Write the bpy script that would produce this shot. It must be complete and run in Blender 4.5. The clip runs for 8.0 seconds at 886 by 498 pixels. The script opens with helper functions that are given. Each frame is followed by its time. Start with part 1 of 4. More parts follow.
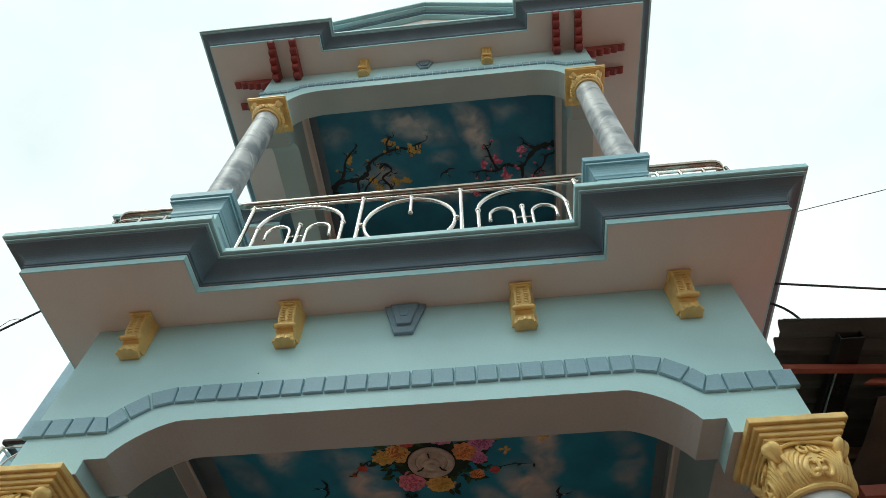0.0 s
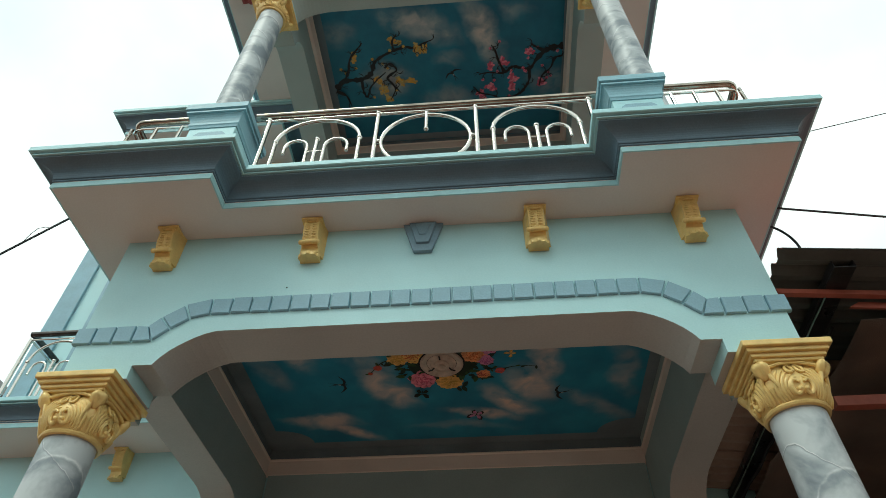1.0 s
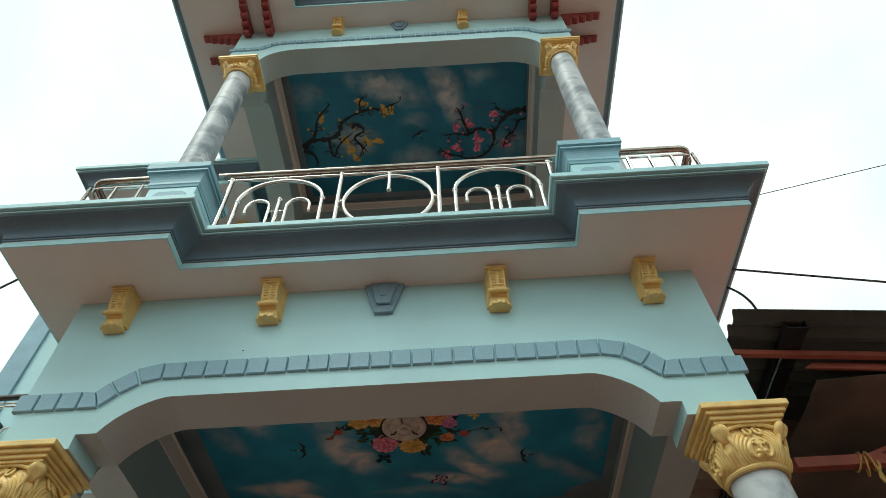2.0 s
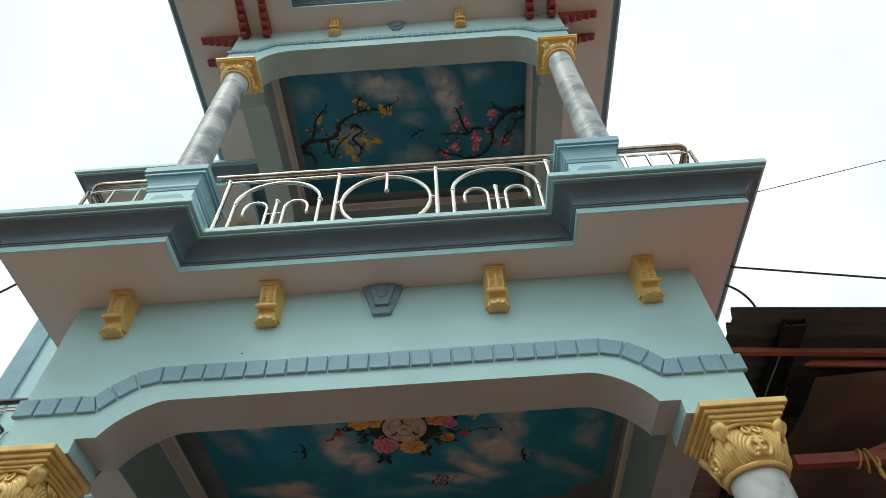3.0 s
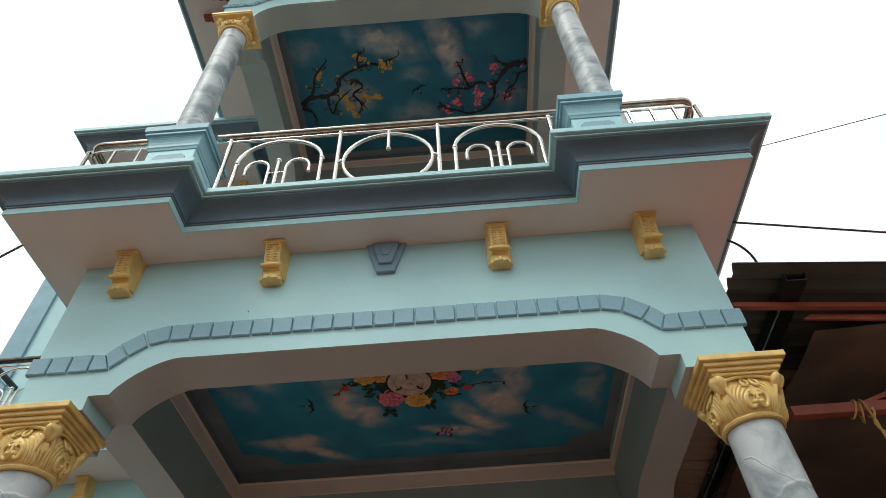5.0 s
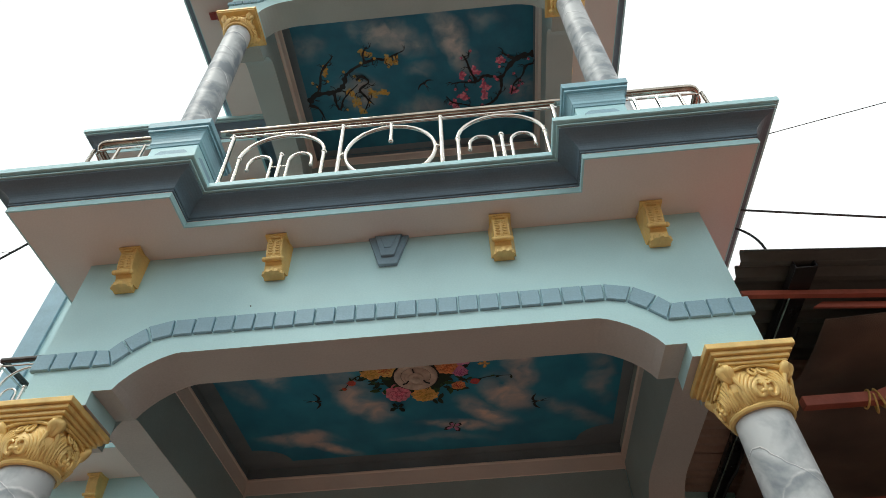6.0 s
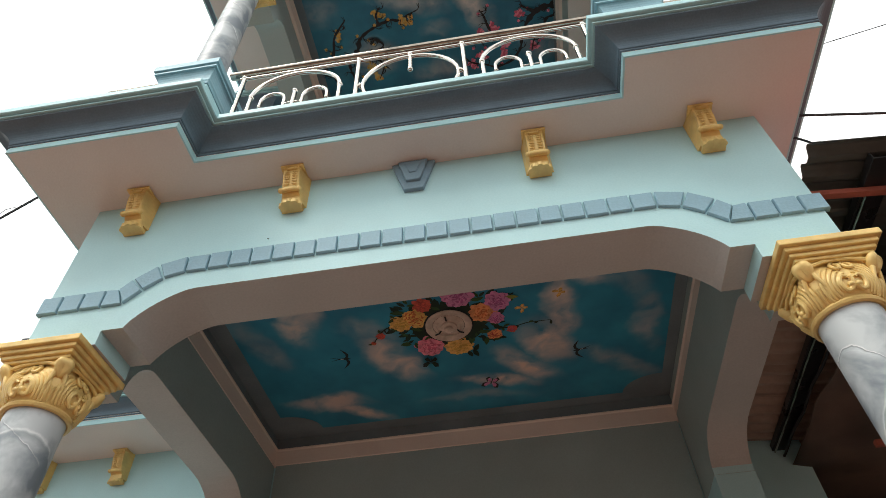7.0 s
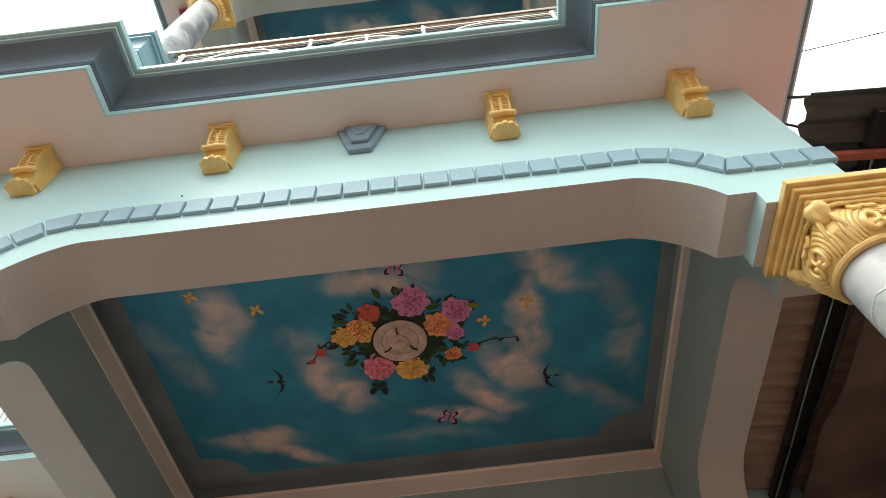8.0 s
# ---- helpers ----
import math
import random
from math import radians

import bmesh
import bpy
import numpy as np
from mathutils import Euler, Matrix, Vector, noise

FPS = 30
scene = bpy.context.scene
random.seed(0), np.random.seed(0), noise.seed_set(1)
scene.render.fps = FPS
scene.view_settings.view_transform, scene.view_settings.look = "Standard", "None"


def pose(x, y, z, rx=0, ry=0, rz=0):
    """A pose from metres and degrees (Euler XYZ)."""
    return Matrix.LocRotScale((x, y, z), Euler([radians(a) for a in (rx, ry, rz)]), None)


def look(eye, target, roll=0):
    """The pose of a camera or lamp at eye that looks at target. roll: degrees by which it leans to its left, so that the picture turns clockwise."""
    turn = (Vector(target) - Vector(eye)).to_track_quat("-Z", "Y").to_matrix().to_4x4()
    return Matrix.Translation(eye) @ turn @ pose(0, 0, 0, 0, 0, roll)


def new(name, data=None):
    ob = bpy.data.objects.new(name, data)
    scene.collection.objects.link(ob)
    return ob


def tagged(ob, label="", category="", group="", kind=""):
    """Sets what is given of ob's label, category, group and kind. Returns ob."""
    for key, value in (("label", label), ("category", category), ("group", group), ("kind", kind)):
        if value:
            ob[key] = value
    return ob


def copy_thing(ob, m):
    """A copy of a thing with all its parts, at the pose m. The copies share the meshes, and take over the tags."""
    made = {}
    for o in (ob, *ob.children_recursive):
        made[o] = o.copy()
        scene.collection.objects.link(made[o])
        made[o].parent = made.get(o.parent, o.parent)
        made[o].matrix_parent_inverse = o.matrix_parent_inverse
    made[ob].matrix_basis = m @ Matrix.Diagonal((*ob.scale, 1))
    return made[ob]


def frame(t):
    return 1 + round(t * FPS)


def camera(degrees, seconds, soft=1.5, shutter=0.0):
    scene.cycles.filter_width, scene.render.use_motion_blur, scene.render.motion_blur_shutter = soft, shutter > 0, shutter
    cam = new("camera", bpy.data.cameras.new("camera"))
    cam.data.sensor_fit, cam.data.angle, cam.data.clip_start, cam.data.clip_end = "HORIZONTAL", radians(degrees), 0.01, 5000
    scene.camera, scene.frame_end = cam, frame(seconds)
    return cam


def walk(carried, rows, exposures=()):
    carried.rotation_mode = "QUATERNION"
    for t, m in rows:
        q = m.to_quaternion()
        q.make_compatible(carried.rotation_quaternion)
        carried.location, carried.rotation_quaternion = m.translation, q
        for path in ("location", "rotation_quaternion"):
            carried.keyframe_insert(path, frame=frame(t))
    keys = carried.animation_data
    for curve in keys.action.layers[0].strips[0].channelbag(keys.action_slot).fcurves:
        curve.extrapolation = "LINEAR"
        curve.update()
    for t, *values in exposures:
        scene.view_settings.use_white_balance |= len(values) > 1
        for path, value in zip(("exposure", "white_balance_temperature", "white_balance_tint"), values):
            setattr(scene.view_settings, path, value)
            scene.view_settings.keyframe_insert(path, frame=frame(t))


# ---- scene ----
cam = camera(69.6, 8.0, soft=0.8)
PATH = [
    (0, (0.463, -2.441, 1.735), (0.344, -1.336, 3.398), 0.4),
    (0.2, (0.395, -2.534, 1.735), (0.342, -1.372, 3.362), -0.21),
    (0.5, (0.37, -2.632, 1.709), (0.329, -1.393, 3.279), -1.5),
    (0.7, (0.321, -2.705, 1.727), (0.273, -1.412, 3.252), -2.37),
    (1, (0.33, -2.707, 1.728), (0.212, -1.329, 3.173), 0.4),
    (1.2, (0.335, -2.712, 1.734), (0.269, -1.383, 3.227), -0.04),
    (1.5, (0.381, -2.72, 1.745), (0.354, -1.453, 3.293), -2.8),
    (1.7, (0.384, -2.72, 1.749), (0.367, -1.469, 3.309), -2.6),
    (2.8, (0.405, -2.725, 1.764), (0.393, -1.469, 3.32), -3.33),
    (3, (0.406, -2.728, 1.762), (0.388, -1.473, 3.319), -3.2),
    (3.5, (0.41, -2.733, 1.76), (0.383, -1.465, 3.307), -3.3),
    (4, (0.414, -2.736, 1.764), (0.384, -1.44, 3.287), -3.0),
    (4.5, (0.419, -2.741, 1.76), (0.384, -1.404, 3.247), -2.6),
    (4.7, (0.403, -2.749, 1.757), (0.372, -1.386, 3.221), -3.02),
    (5.8, (0.428, -2.725, 1.765), (0.381, -1.382, 3.246), -3.56),
    (6, (0.467, -2.69, 1.759), (0.389, -1.329, 3.223), -2.6),
    (6.2, (0.45, -2.66, 1.753), (0.342, -1.255, 3.172), -1.48),
    (6.5, (0.46, -2.542, 1.721), (0.301, -1.156, 3.155), -1.1),
    (6.8, (0.36, -2.315, 1.697), (0.256, -0.96, 3.165), -2.08),
    (7, (0.353, -2.157, 1.695), (0.205, -0.805, 3.162), -3.2),
    (7.2, (0.295, -2.016, 1.688), (0.188, -0.645, 3.139), -5.21),
    (7.5, (0.312, -1.789, 1.674), (0.215, -0.516, 3.213), -1.7),
    (7.7, (0.309, -1.617, 1.719), (0.262, -0.415, 3.316), -4.83),
    (8, (0.344, -1.325, 1.709), (0.327, -0.195, 3.359), -5.9),
]
walk(cam, [(t, look(eye, target, roll)) for t, eye, target, roll in PATH], [(0.0, 0.02, 6370, -2.0), (1.0, 0.13, 6350, -6.0), (3.0, 0.09, 6420, -0.5), (4.5, 0.14, 6470, 3.0), (6.0, 0.24, 6580, 5.5), (6.5, 0.41, 6630, 6.5), (7.0, 0.55, 6690, 8.0), (7.5, 0.76, 6780, 8.0), (8.0, 1.05, 6860, 6.5)])

# ---- world and light ----
world = bpy.data.worlds.new("overcast_sky")
scene.world = world
world.use_nodes = True
wn, wl = world.node_tree.nodes, world.node_tree.links
wn.clear()
w_out = wn.new("ShaderNodeOutputWorld")
w_bg = wn.new("ShaderNodeBackground")
w_sky = wn.new("ShaderNodeTexSky")
w_sky.sky_type, w_sky.sun_disc = "NISHITA", False
w_sky.sun_elevation, w_sky.sun_rotation = radians(55), radians(215)
w_gain = wn.new("ShaderNodeMix")
w_gain.data_type, w_gain.blend_type = "RGBA", "MULTIPLY"
w_gain.inputs["Factor"].default_value = 1.0
w_gain.inputs["B"].default_value = (0.12, 0.12, 0.12, 1)
w_tc = wn.new("ShaderNodeTexCoord")
w_noise = wn.new("ShaderNodeTexNoise")
w_noise.inputs["Scale"].default_value = 2.2
w_noise.inputs["Detail"].default_value = 6.0
w_noise.inputs["Roughness"].default_value = 0.5
w_ramp = wn.new("ShaderNodeValToRGB")
w_ramp.color_ramp.elements[0].position, w_ramp.color_ramp.elements[0].color = 0.34, (0.86, 0.93, 0.98, 1)
w_ramp.color_ramp.elements[1].position, w_ramp.color_ramp.elements[1].color = 0.62, (1.18, 1.19, 1.19, 1)
w_mix = wn.new("ShaderNodeMix")
w_mix.data_type = "RGBA"
w_mix.inputs["Factor"].default_value = 0.92
wl.new(w_sky.outputs["Color"], w_gain.inputs["A"])
wl.new(w_tc.outputs["Generated"], w_noise.inputs["Vector"])
wl.new(w_noise.outputs["Fac"], w_ramp.inputs["Fac"])
wl.new(w_gain.outputs["Result"], w_mix.inputs["A"])
wl.new(w_ramp.outputs["Color"], w_mix.inputs["B"])
wl.new(w_mix.outputs["Result"], w_bg.inputs["Color"])
w_bg.inputs["Strength"].default_value = 1.0
wl.new(w_bg.outputs["Background"], w_out.inputs["Surface"])

sun = new("sun", bpy.data.lights.new("sun", "SUN"))
sun.data.energy, sun.data.angle, sun.data.color = 1.2, radians(25), (1.0, 0.97, 0.92)
sun.matrix_world = look((-4.2, -6.0, 10.4), (0, 0, 0))


# ---- materials ----
def material(name):
    m = bpy.data.materials.new(name)
    m.use_nodes = True
    return m, m.node_tree.nodes, m.node_tree.links, m.node_tree.nodes["Principled BSDF"]


def paint(name, colour, rough=0.6, vary=0.12, scale=3.0, grain=60.0, bump=0.15, metal=0.0, dirt=None, amount=0.25, stretch=(1, 1, 1)):
    """Painted plaster, metal or cloth: broad stains, fine grain and a fine relief."""
    m, n, l, b = material(name)
    tc = n.new("ShaderNodeTexCoord")
    mp = n.new("ShaderNodeMapping")
    mp.inputs["Scale"].default_value = stretch
    l.new(tc.outputs["Object"], mp.inputs["Vector"])
    broad = n.new("ShaderNodeTexNoise")
    broad.inputs["Scale"].default_value, broad.inputs["Detail"].default_value = scale, 5
    fine = n.new("ShaderNodeTexNoise")
    fine.inputs["Scale"].default_value, fine.inputs["Detail"].default_value = grain, 3
    for t in (broad, fine):
        l.new(mp.outputs["Vector"], t.inputs["Vector"])
    ramp = n.new("ShaderNodeValToRGB")
    dark = tuple(c * (1 - vary) for c in colour) if dirt is None else tuple(c * (1 - amount) + d * amount for c, d in zip(colour, dirt))
    light = tuple(min(1, c * (1 + vary * 0.5)) for c in colour)
    ramp.color_ramp.elements[0].position, ramp.color_ramp.elements[0].color = 0.3, (*dark, 1)
    ramp.color_ramp.elements[1].position, ramp.color_ramp.elements[1].color = 0.68, (*light, 1)
    l.new(broad.outputs["Fac"], ramp.inputs["Fac"])
    mix = n.new("ShaderNodeMix")
    mix.data_type, mix.blend_type = "RGBA", "OVERLAY"
    mix.inputs["Factor"].default_value = 0.12
    l.new(ramp.outputs["Color"], mix.inputs["A"])
    l.new(fine.outputs["Fac"], mix.inputs["B"])
    l.new(mix.outputs["Result"], b.inputs["Base Color"])
    rr = n.new("ShaderNodeMapRange")
    rr.inputs["To Min"].default_value, rr.inputs["To Max"].default_value = max(0.03, rough - 0.1), min(1, rough + 0.1)
    l.new(broad.outputs["Fac"], rr.inputs["Value"])
    l.new(rr.outputs["Result"], b.inputs["Roughness"])
    b.inputs["Metallic"].default_value = metal
    bp = n.new("ShaderNodeBump")
    bp.inputs["Strength"].default_value, bp.inputs["Distance"].default_value = bump, 0.01
    l.new(fine.outputs["Fac"], bp.inputs["Height"])
    l.new(bp.outputs["Normal"], b.inputs["Normal"])
    return m


M_WALL = paint("pale_blue_green_plaster", (0.455, 0.705, 0.735), 0.55, 0.10, 1.6, 90, 0.10)
M_BAND = paint("pale_blue_moulding_paint", (0.42, 0.69, 0.73), 0.5, 0.10, 4, 90, 0.10)
M_COVE = paint("slate_blue_moulding_paint", (0.125, 0.195, 0.25), 0.5, 0.16, 4, 80, 0.12)
M_BLOCK = paint("slate_blue_block_paint", (0.265, 0.44, 0.53), 0.55, 0.14, 5, 70, 0.25)
M_KEY = paint("slate_blue_keystone_paint", (0.20, 0.31, 0.38), 0.5, 0.14, 6, 80, 0.12)
M_CAP = paint("grey_blue_cap_paint", (0.25, 0.45, 0.53), 0.5, 0.12, 4, 80, 0.12)
M_SOFFIT = paint("cream_soffit_paint", (0.72, 0.66, 0.62), 0.65, 0.08, 1.4, 80, 0.10)
# Cream greyed and darkened: the shade under the beams is in the colour.
M_UNDER_SHADE = paint("shaded_cream_beam_underside", (0.49, 0.485, 0.46), 0.65, 0.10, 1.4, 80, 0.10)
M_PINK = paint("cream_ceiling_moulding_paint", (0.82, 0.72, 0.64), 0.55, 0.08, 2, 80, 0.10)
# Wall plaster turned greyer and darker to hold the porch's shade.
M_INNER_SHADE = paint("shaded_porch_plaster", (0.38, 0.48, 0.475), 0.6, 0.10, 1.5, 80, 0.10)
M_GREY = paint("grey_painted_ceiling_border", (0.20, 0.255, 0.28), 0.7, 0.2, 3, 60, 0.10)
# Greyed copy for the upper beams' downward faces, their shade in the colour.
M_UNDER_SHADE_UP = paint("shaded_grey_beam_underside", (0.40, 0.47, 0.45), 0.65, 0.10, 1.4, 80, 0.10)
M_GOLD = paint("gold_paint", (0.80, 0.57, 0.21), 0.40, 0.20, 9, 60, 0.12, 0.10)
M_RED = paint("dark_red_wood_paint", (0.30, 0.045, 0.04), 0.5, 0.25, 6, 60, 0.15)
# Steel base browned and darkened to hold the ground's dark reflection.
M_RAIL = paint("dark_reflection_steel", (0.40, 0.355, 0.30), 0.12, 0.35, 9, 40, 0.03, 1.0)
# Near-black steel: the look of a rail against bright sky is in the colour.
M_BACKLIT = paint("backlit_steel_handrail", (0.09, 0.085, 0.08), 0.25, 0.3, 9, 40, 0.03, 0.9)
M_STEEL = paint("polished_stainless_steel", (0.66, 0.63, 0.58), 0.10, 0.10, 6, 40, 0.02, 1.0)
M_TIN = paint("weathered_brown_tin", (0.085, 0.094, 0.088), 0.65, 0.3, 3, 40, 0.2, 0.1, (0.05, 0.045, 0.04), 0.6)
# Unseen upper side, reddened to throw pink light onto the soffit.
M_TIN_BOUNCE = paint("unseen_red_bounce_tin", (0.44, 0.15, 0.11), 0.5, 0.2, 2.5, 40, 0.15)
# Red brown tin made paler to hold light bounced up from the ground.
M_TIN_LIT = paint("bounce_lit_brown_tin", (0.35, 0.265, 0.21), 0.65, 0.25, 2.5, 40, 0.2, 0.0, (0.20, 0.12, 0.09), 0.5)
M_OXIDE = paint("red_oxide_steel", (0.38, 0.10, 0.065), 0.55, 0.3, 5, 50, 0.2)
M_BLACK = paint("black_pipe", (0.02, 0.02, 0.022), 0.3, 0.3, 5, 50, 0.1)
M_CLOTH = paint("brown_black_shade_cloth", (0.15, 0.10, 0.075), 0.7, 0.5, 1.5, 140, 0.6, 0, (0.018, 0.016, 0.014), 0.85)
# Near-black base that holds the shed's lack of light; also on the neighbour's wall.
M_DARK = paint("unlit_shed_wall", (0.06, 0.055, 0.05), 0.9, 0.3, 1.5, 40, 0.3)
M_GROUND = paint("red_brick_yard", (0.30, 0.175, 0.135), 0.9, 0.3, 0.5, 12, 0.4)
# For floors out of view, kept dark so little light bounces up.
M_PORCH = paint("unseen_dark_red_floor", (0.15, 0.065, 0.05), 0.3, 0.2, 2, 30, 0.1)
M_YARD = paint("unseen_blocker_wall", (0.22, 0.19, 0.16), 0.9, 0.25, 0.8, 20, 0.3)
M_CREAMY = paint("white_plaster", (0.75, 0.76, 0.74), 0.7, 0.1, 8, 60, 0.3)
M_ROPE = paint("yellow_twine", (0.62, 0.40, 0.12), 0.8, 0.2, 30, 200, 0.4)
M_WIRE = paint("black_cable", (0.02, 0.02, 0.022), 0.6, 0.2, 10, 50, 0.05)


def marble():
    """Grey-white painted marble: soft clouds and thin slanting cracks, pale on one side and dark on the other."""
    m, n, l, b = material("grey_veined_marble_paint")
    tc = n.new("ShaderNodeTexCoord")
    info = n.new("ShaderNodeObjectInfo")
    shift = n.new("ShaderNodeVectorMath")
    shift.operation = "MULTIPLY_ADD"
    shift.inputs[1].default_value = (0, 0, 0.35)
    l.new(info.outputs["Random"], shift.inputs[0])
    l.new(tc.outputs["Object"], shift.inputs[2])
    mottled = n.new("ShaderNodeTexNoise")
    mottled.inputs["Scale"].default_value, mottled.inputs["Detail"].default_value, mottled.inputs["Distortion"].default_value = 5, 7, 0.4
    l.new(shift.outputs["Vector"], mottled.inputs["Vector"])
    ramp = n.new("ShaderNodeValToRGB")
    ramp.color_ramp.elements[0].position, ramp.color_ramp.elements[0].color = 0.37, (0.20, 0.24, 0.27, 1)
    ramp.color_ramp.elements[1].position, ramp.color_ramp.elements[1].color = 0.58, (0.53, 0.575, 0.59, 1)
    l.new(mottled.outputs["Fac"], ramp.inputs["Fac"])
    bend = n.new("ShaderNodeTexNoise")
    bend.inputs["Scale"].default_value, bend.inputs["Detail"].default_value = 3.5, 5
    l.new(shift.outputs["Vector"], bend.inputs["Vector"])
    colour = ramp.outputs["Color"]
    height = None
    for slope, pitch, seed in (((0.95, 0.35, 1.0), 0.37, 0.0), ((-0.55, 0.9, 1.0), 0.83, 0.4)):
        dot = n.new("ShaderNodeVectorMath")
        dot.operation = "DOT_PRODUCT"
        dot.inputs[1].default_value = slope
        l.new(shift.outputs["Vector"], dot.inputs[0])
        wob = n.new("ShaderNodeMath")
        wob.operation = "MULTIPLY_ADD"
        wob.inputs[1].default_value = 0.26
        l.new(bend.outputs["Fac"], wob.inputs[0])
        l.new(dot.outputs["Value"], wob.inputs[2])
        turn = n.new("ShaderNodeMath")
        turn.operation = "MULTIPLY_ADD"
        turn.inputs[1].default_value, turn.inputs[2].default_value = 1 / pitch, seed
        l.new(wob.outputs["Value"], turn.inputs[0])
        part_ = n.new("ShaderNodeMath")
        part_.operation = "FRACT"
        l.new(turn.outputs["Value"], part_.inputs[0])
        for stops, tint, mode in ((((0.44, 0), (0.485, 0.5), (0.50, 0)), (0.16, 0.19, 0.22), "MIX"), (((0.495, 0), (0.508, 0.7), (0.525, 0)), (0.86, 0.88, 0.88), "MIX")):
            r = n.new("ShaderNodeValToRGB")
            e = r.color_ramp.elements
            e[0].position, e[0].color = stops[0][0], (0, 0, 0, 1)
            e[1].position, e[1].color = stops[2][0], (0, 0, 0, 1)
            e.new(stops[1][0]).color = (stops[1][1],) * 3 + (1,)
            l.new(part_.outputs["Value"], r.inputs["Fac"])
            fade = n.new("ShaderNodeMapRange")
            fade.inputs["From Min"].default_value, fade.inputs["From Max"].default_value = 0.36, 0.58
            l.new(mottled.outputs["Fac"], fade.inputs["Value"])
            amount = n.new("ShaderNodeMath")
            amount.operation = "MULTIPLY"
            l.new(r.outputs["Color"], amount.inputs[0])
            l.new(fade.outputs["Result"], amount.inputs[1])
            mix = n.new("ShaderNodeMix")
            mix.data_type, mix.blend_type = "RGBA", mode
            mix.inputs["B"].default_value = (*tint, 1)
            l.new(amount.outputs["Value"], mix.inputs["Factor"])
            l.new(colour, mix.inputs["A"])
            colour = mix.outputs["Result"]
            if height is None:
                height = amount.outputs["Value"]
    l.new(colour, b.inputs["Base Color"])
    b.inputs["Roughness"].default_value = 0.45
    bp = n.new("ShaderNodeBump")
    bp.invert = True
    bp.inputs["Strength"].default_value, bp.inputs["Distance"].default_value = 0.5, 0.01
    l.new(height, bp.inputs["Height"])
    l.new(bp.outputs["Normal"], b.inputs["Normal"])
    return m


M_MARBLE = marble()


def mural(name, blobs, deep, pale, cloud):
    """A painted sky: blue with soft clouds round given places (x, y, length, width, turn in degrees, strength)."""
    m, n, l, b = material(name)
    tc = n.new("ShaderNodeTexCoord")
    warp = n.new("ShaderNodeTexNoise")
    warp.inputs["Scale"].default_value, warp.inputs["Detail"].default_value = 3.2, 7
    l.new(tc.outputs["Object"], warp.inputs["Vector"])
    off = n.new("ShaderNodeVectorMath")
    off.operation = "MULTIPLY_ADD"
    off.inputs[1].default_value, off.inputs[2].default_value = (0.30, 0.30, 0), (-0.15, -0.15, 0)
    l.new(warp.outputs["Color"], off.inputs[0])
    add = n.new("ShaderNodeVectorMath")
    l.new(off.outputs["Vector"], add.inputs[0])
    l.new(tc.outputs["Object"], add.inputs[1])
    total = None
    for x, y, long, wide, turn, strength in blobs:
        mp = n.new("ShaderNodeMapping")
        mp.vector_type = "TEXTURE"
        mp.inputs["Location"].default_value = (x, y, 0)
        mp.inputs["Rotation"].default_value = (0, 0, radians(turn))
        mp.inputs["Scale"].default_value = (long, wide, 100)
        l.new(add.outputs["Vector"], mp.inputs["Vector"])
        ln = n.new("ShaderNodeVectorMath")
        ln.operation = "LENGTH"
        l.new(mp.outputs["Vector"], ln.inputs[0])
        fall = n.new("ShaderNodeMapRange")
        fall.interpolation_type = "SMOOTHSTEP"
        fall.inputs["From Min"].default_value, fall.inputs["From Max"].default_value = 1.3, 0.15
        fall.inputs["To Max"].default_value = strength
        l.new(ln.outputs["Value"], fall.inputs["Value"])
        if total is None:
            total = fall.outputs["Result"]
        else:
            mx = n.new("ShaderNodeMath")
            mx.operation = "MAXIMUM"
            l.new(total, mx.inputs[0])
            l.new(fall.outputs["Result"], mx.inputs[1])
            total = mx.outputs["Value"]
    puff = n.new("ShaderNodeTexNoise")
    puff.inputs["Scale"].default_value, puff.inputs["Detail"].default_value = 5.5, 6
    l.new(add.outputs["Vector"], puff.inputs["Vector"])
    soft = n.new("ShaderNodeMapRange")
    soft.inputs["From Min"].default_value, soft.inputs["From Max"].default_value = 0.24, 0.60
    l.new(puff.outputs["Fac"], soft.inputs["Value"])
    dens = n.new("ShaderNodeMath")
    dens.operation = "MULTIPLY"
    l.new(total, dens.inputs[0])
    l.new(soft.outputs["Result"], dens.inputs[1])
    base = n.new("ShaderNodeValToRGB")
    base.color_ramp.elements[0].position, base.color_ramp.elements[0].color = 0.35, (*deep, 1)
    base.color_ramp.elements[1].position, base.color_ramp.elements[1].color = 0.7, (*pale, 1)
    l.new(warp.outputs["Fac"], base.inputs["Fac"])
    mix = n.new("ShaderNodeMix")
    mix.data_type = "RGBA"
    mix.inputs["B"].default_value = (*cloud, 1)
    l.new(dens.outputs["Value"], mix.inputs["Factor"])
    l.new(base.outputs["Color"], mix.inputs["A"])
    l.new(mix.outputs["Result"], b.inputs["Base Color"])
    b.inputs["Roughness"].default_value = 0.45
    return m


# ---- mesh helpers ----
def box(bm, x0, x1, y0, y1, z0, z1, bevel=0.0):
    v = [bm.verts.new(p) for p in ((x0, y0, z0), (x1, y0, z0), (x1, y1, z0), (x0, y1, z0), (x0, y0, z1), (x1, y0, z1), (x1, y1, z1), (x0, y1, z1))]
    f = [bm.faces.new([v[i] for i in q]) for q in ((3, 2, 1, 0), (4, 5, 6, 7), (0, 1, 5, 4), (1, 2, 6, 5), (2, 3, 7, 6), (3, 0, 4, 7))]
    if bevel:
        bmesh.ops.bevel(bm, geom=list({e for q in f for e in q.edges}), offset=bevel, segments=2, affect="EDGES", profile=0.5)
    return bm


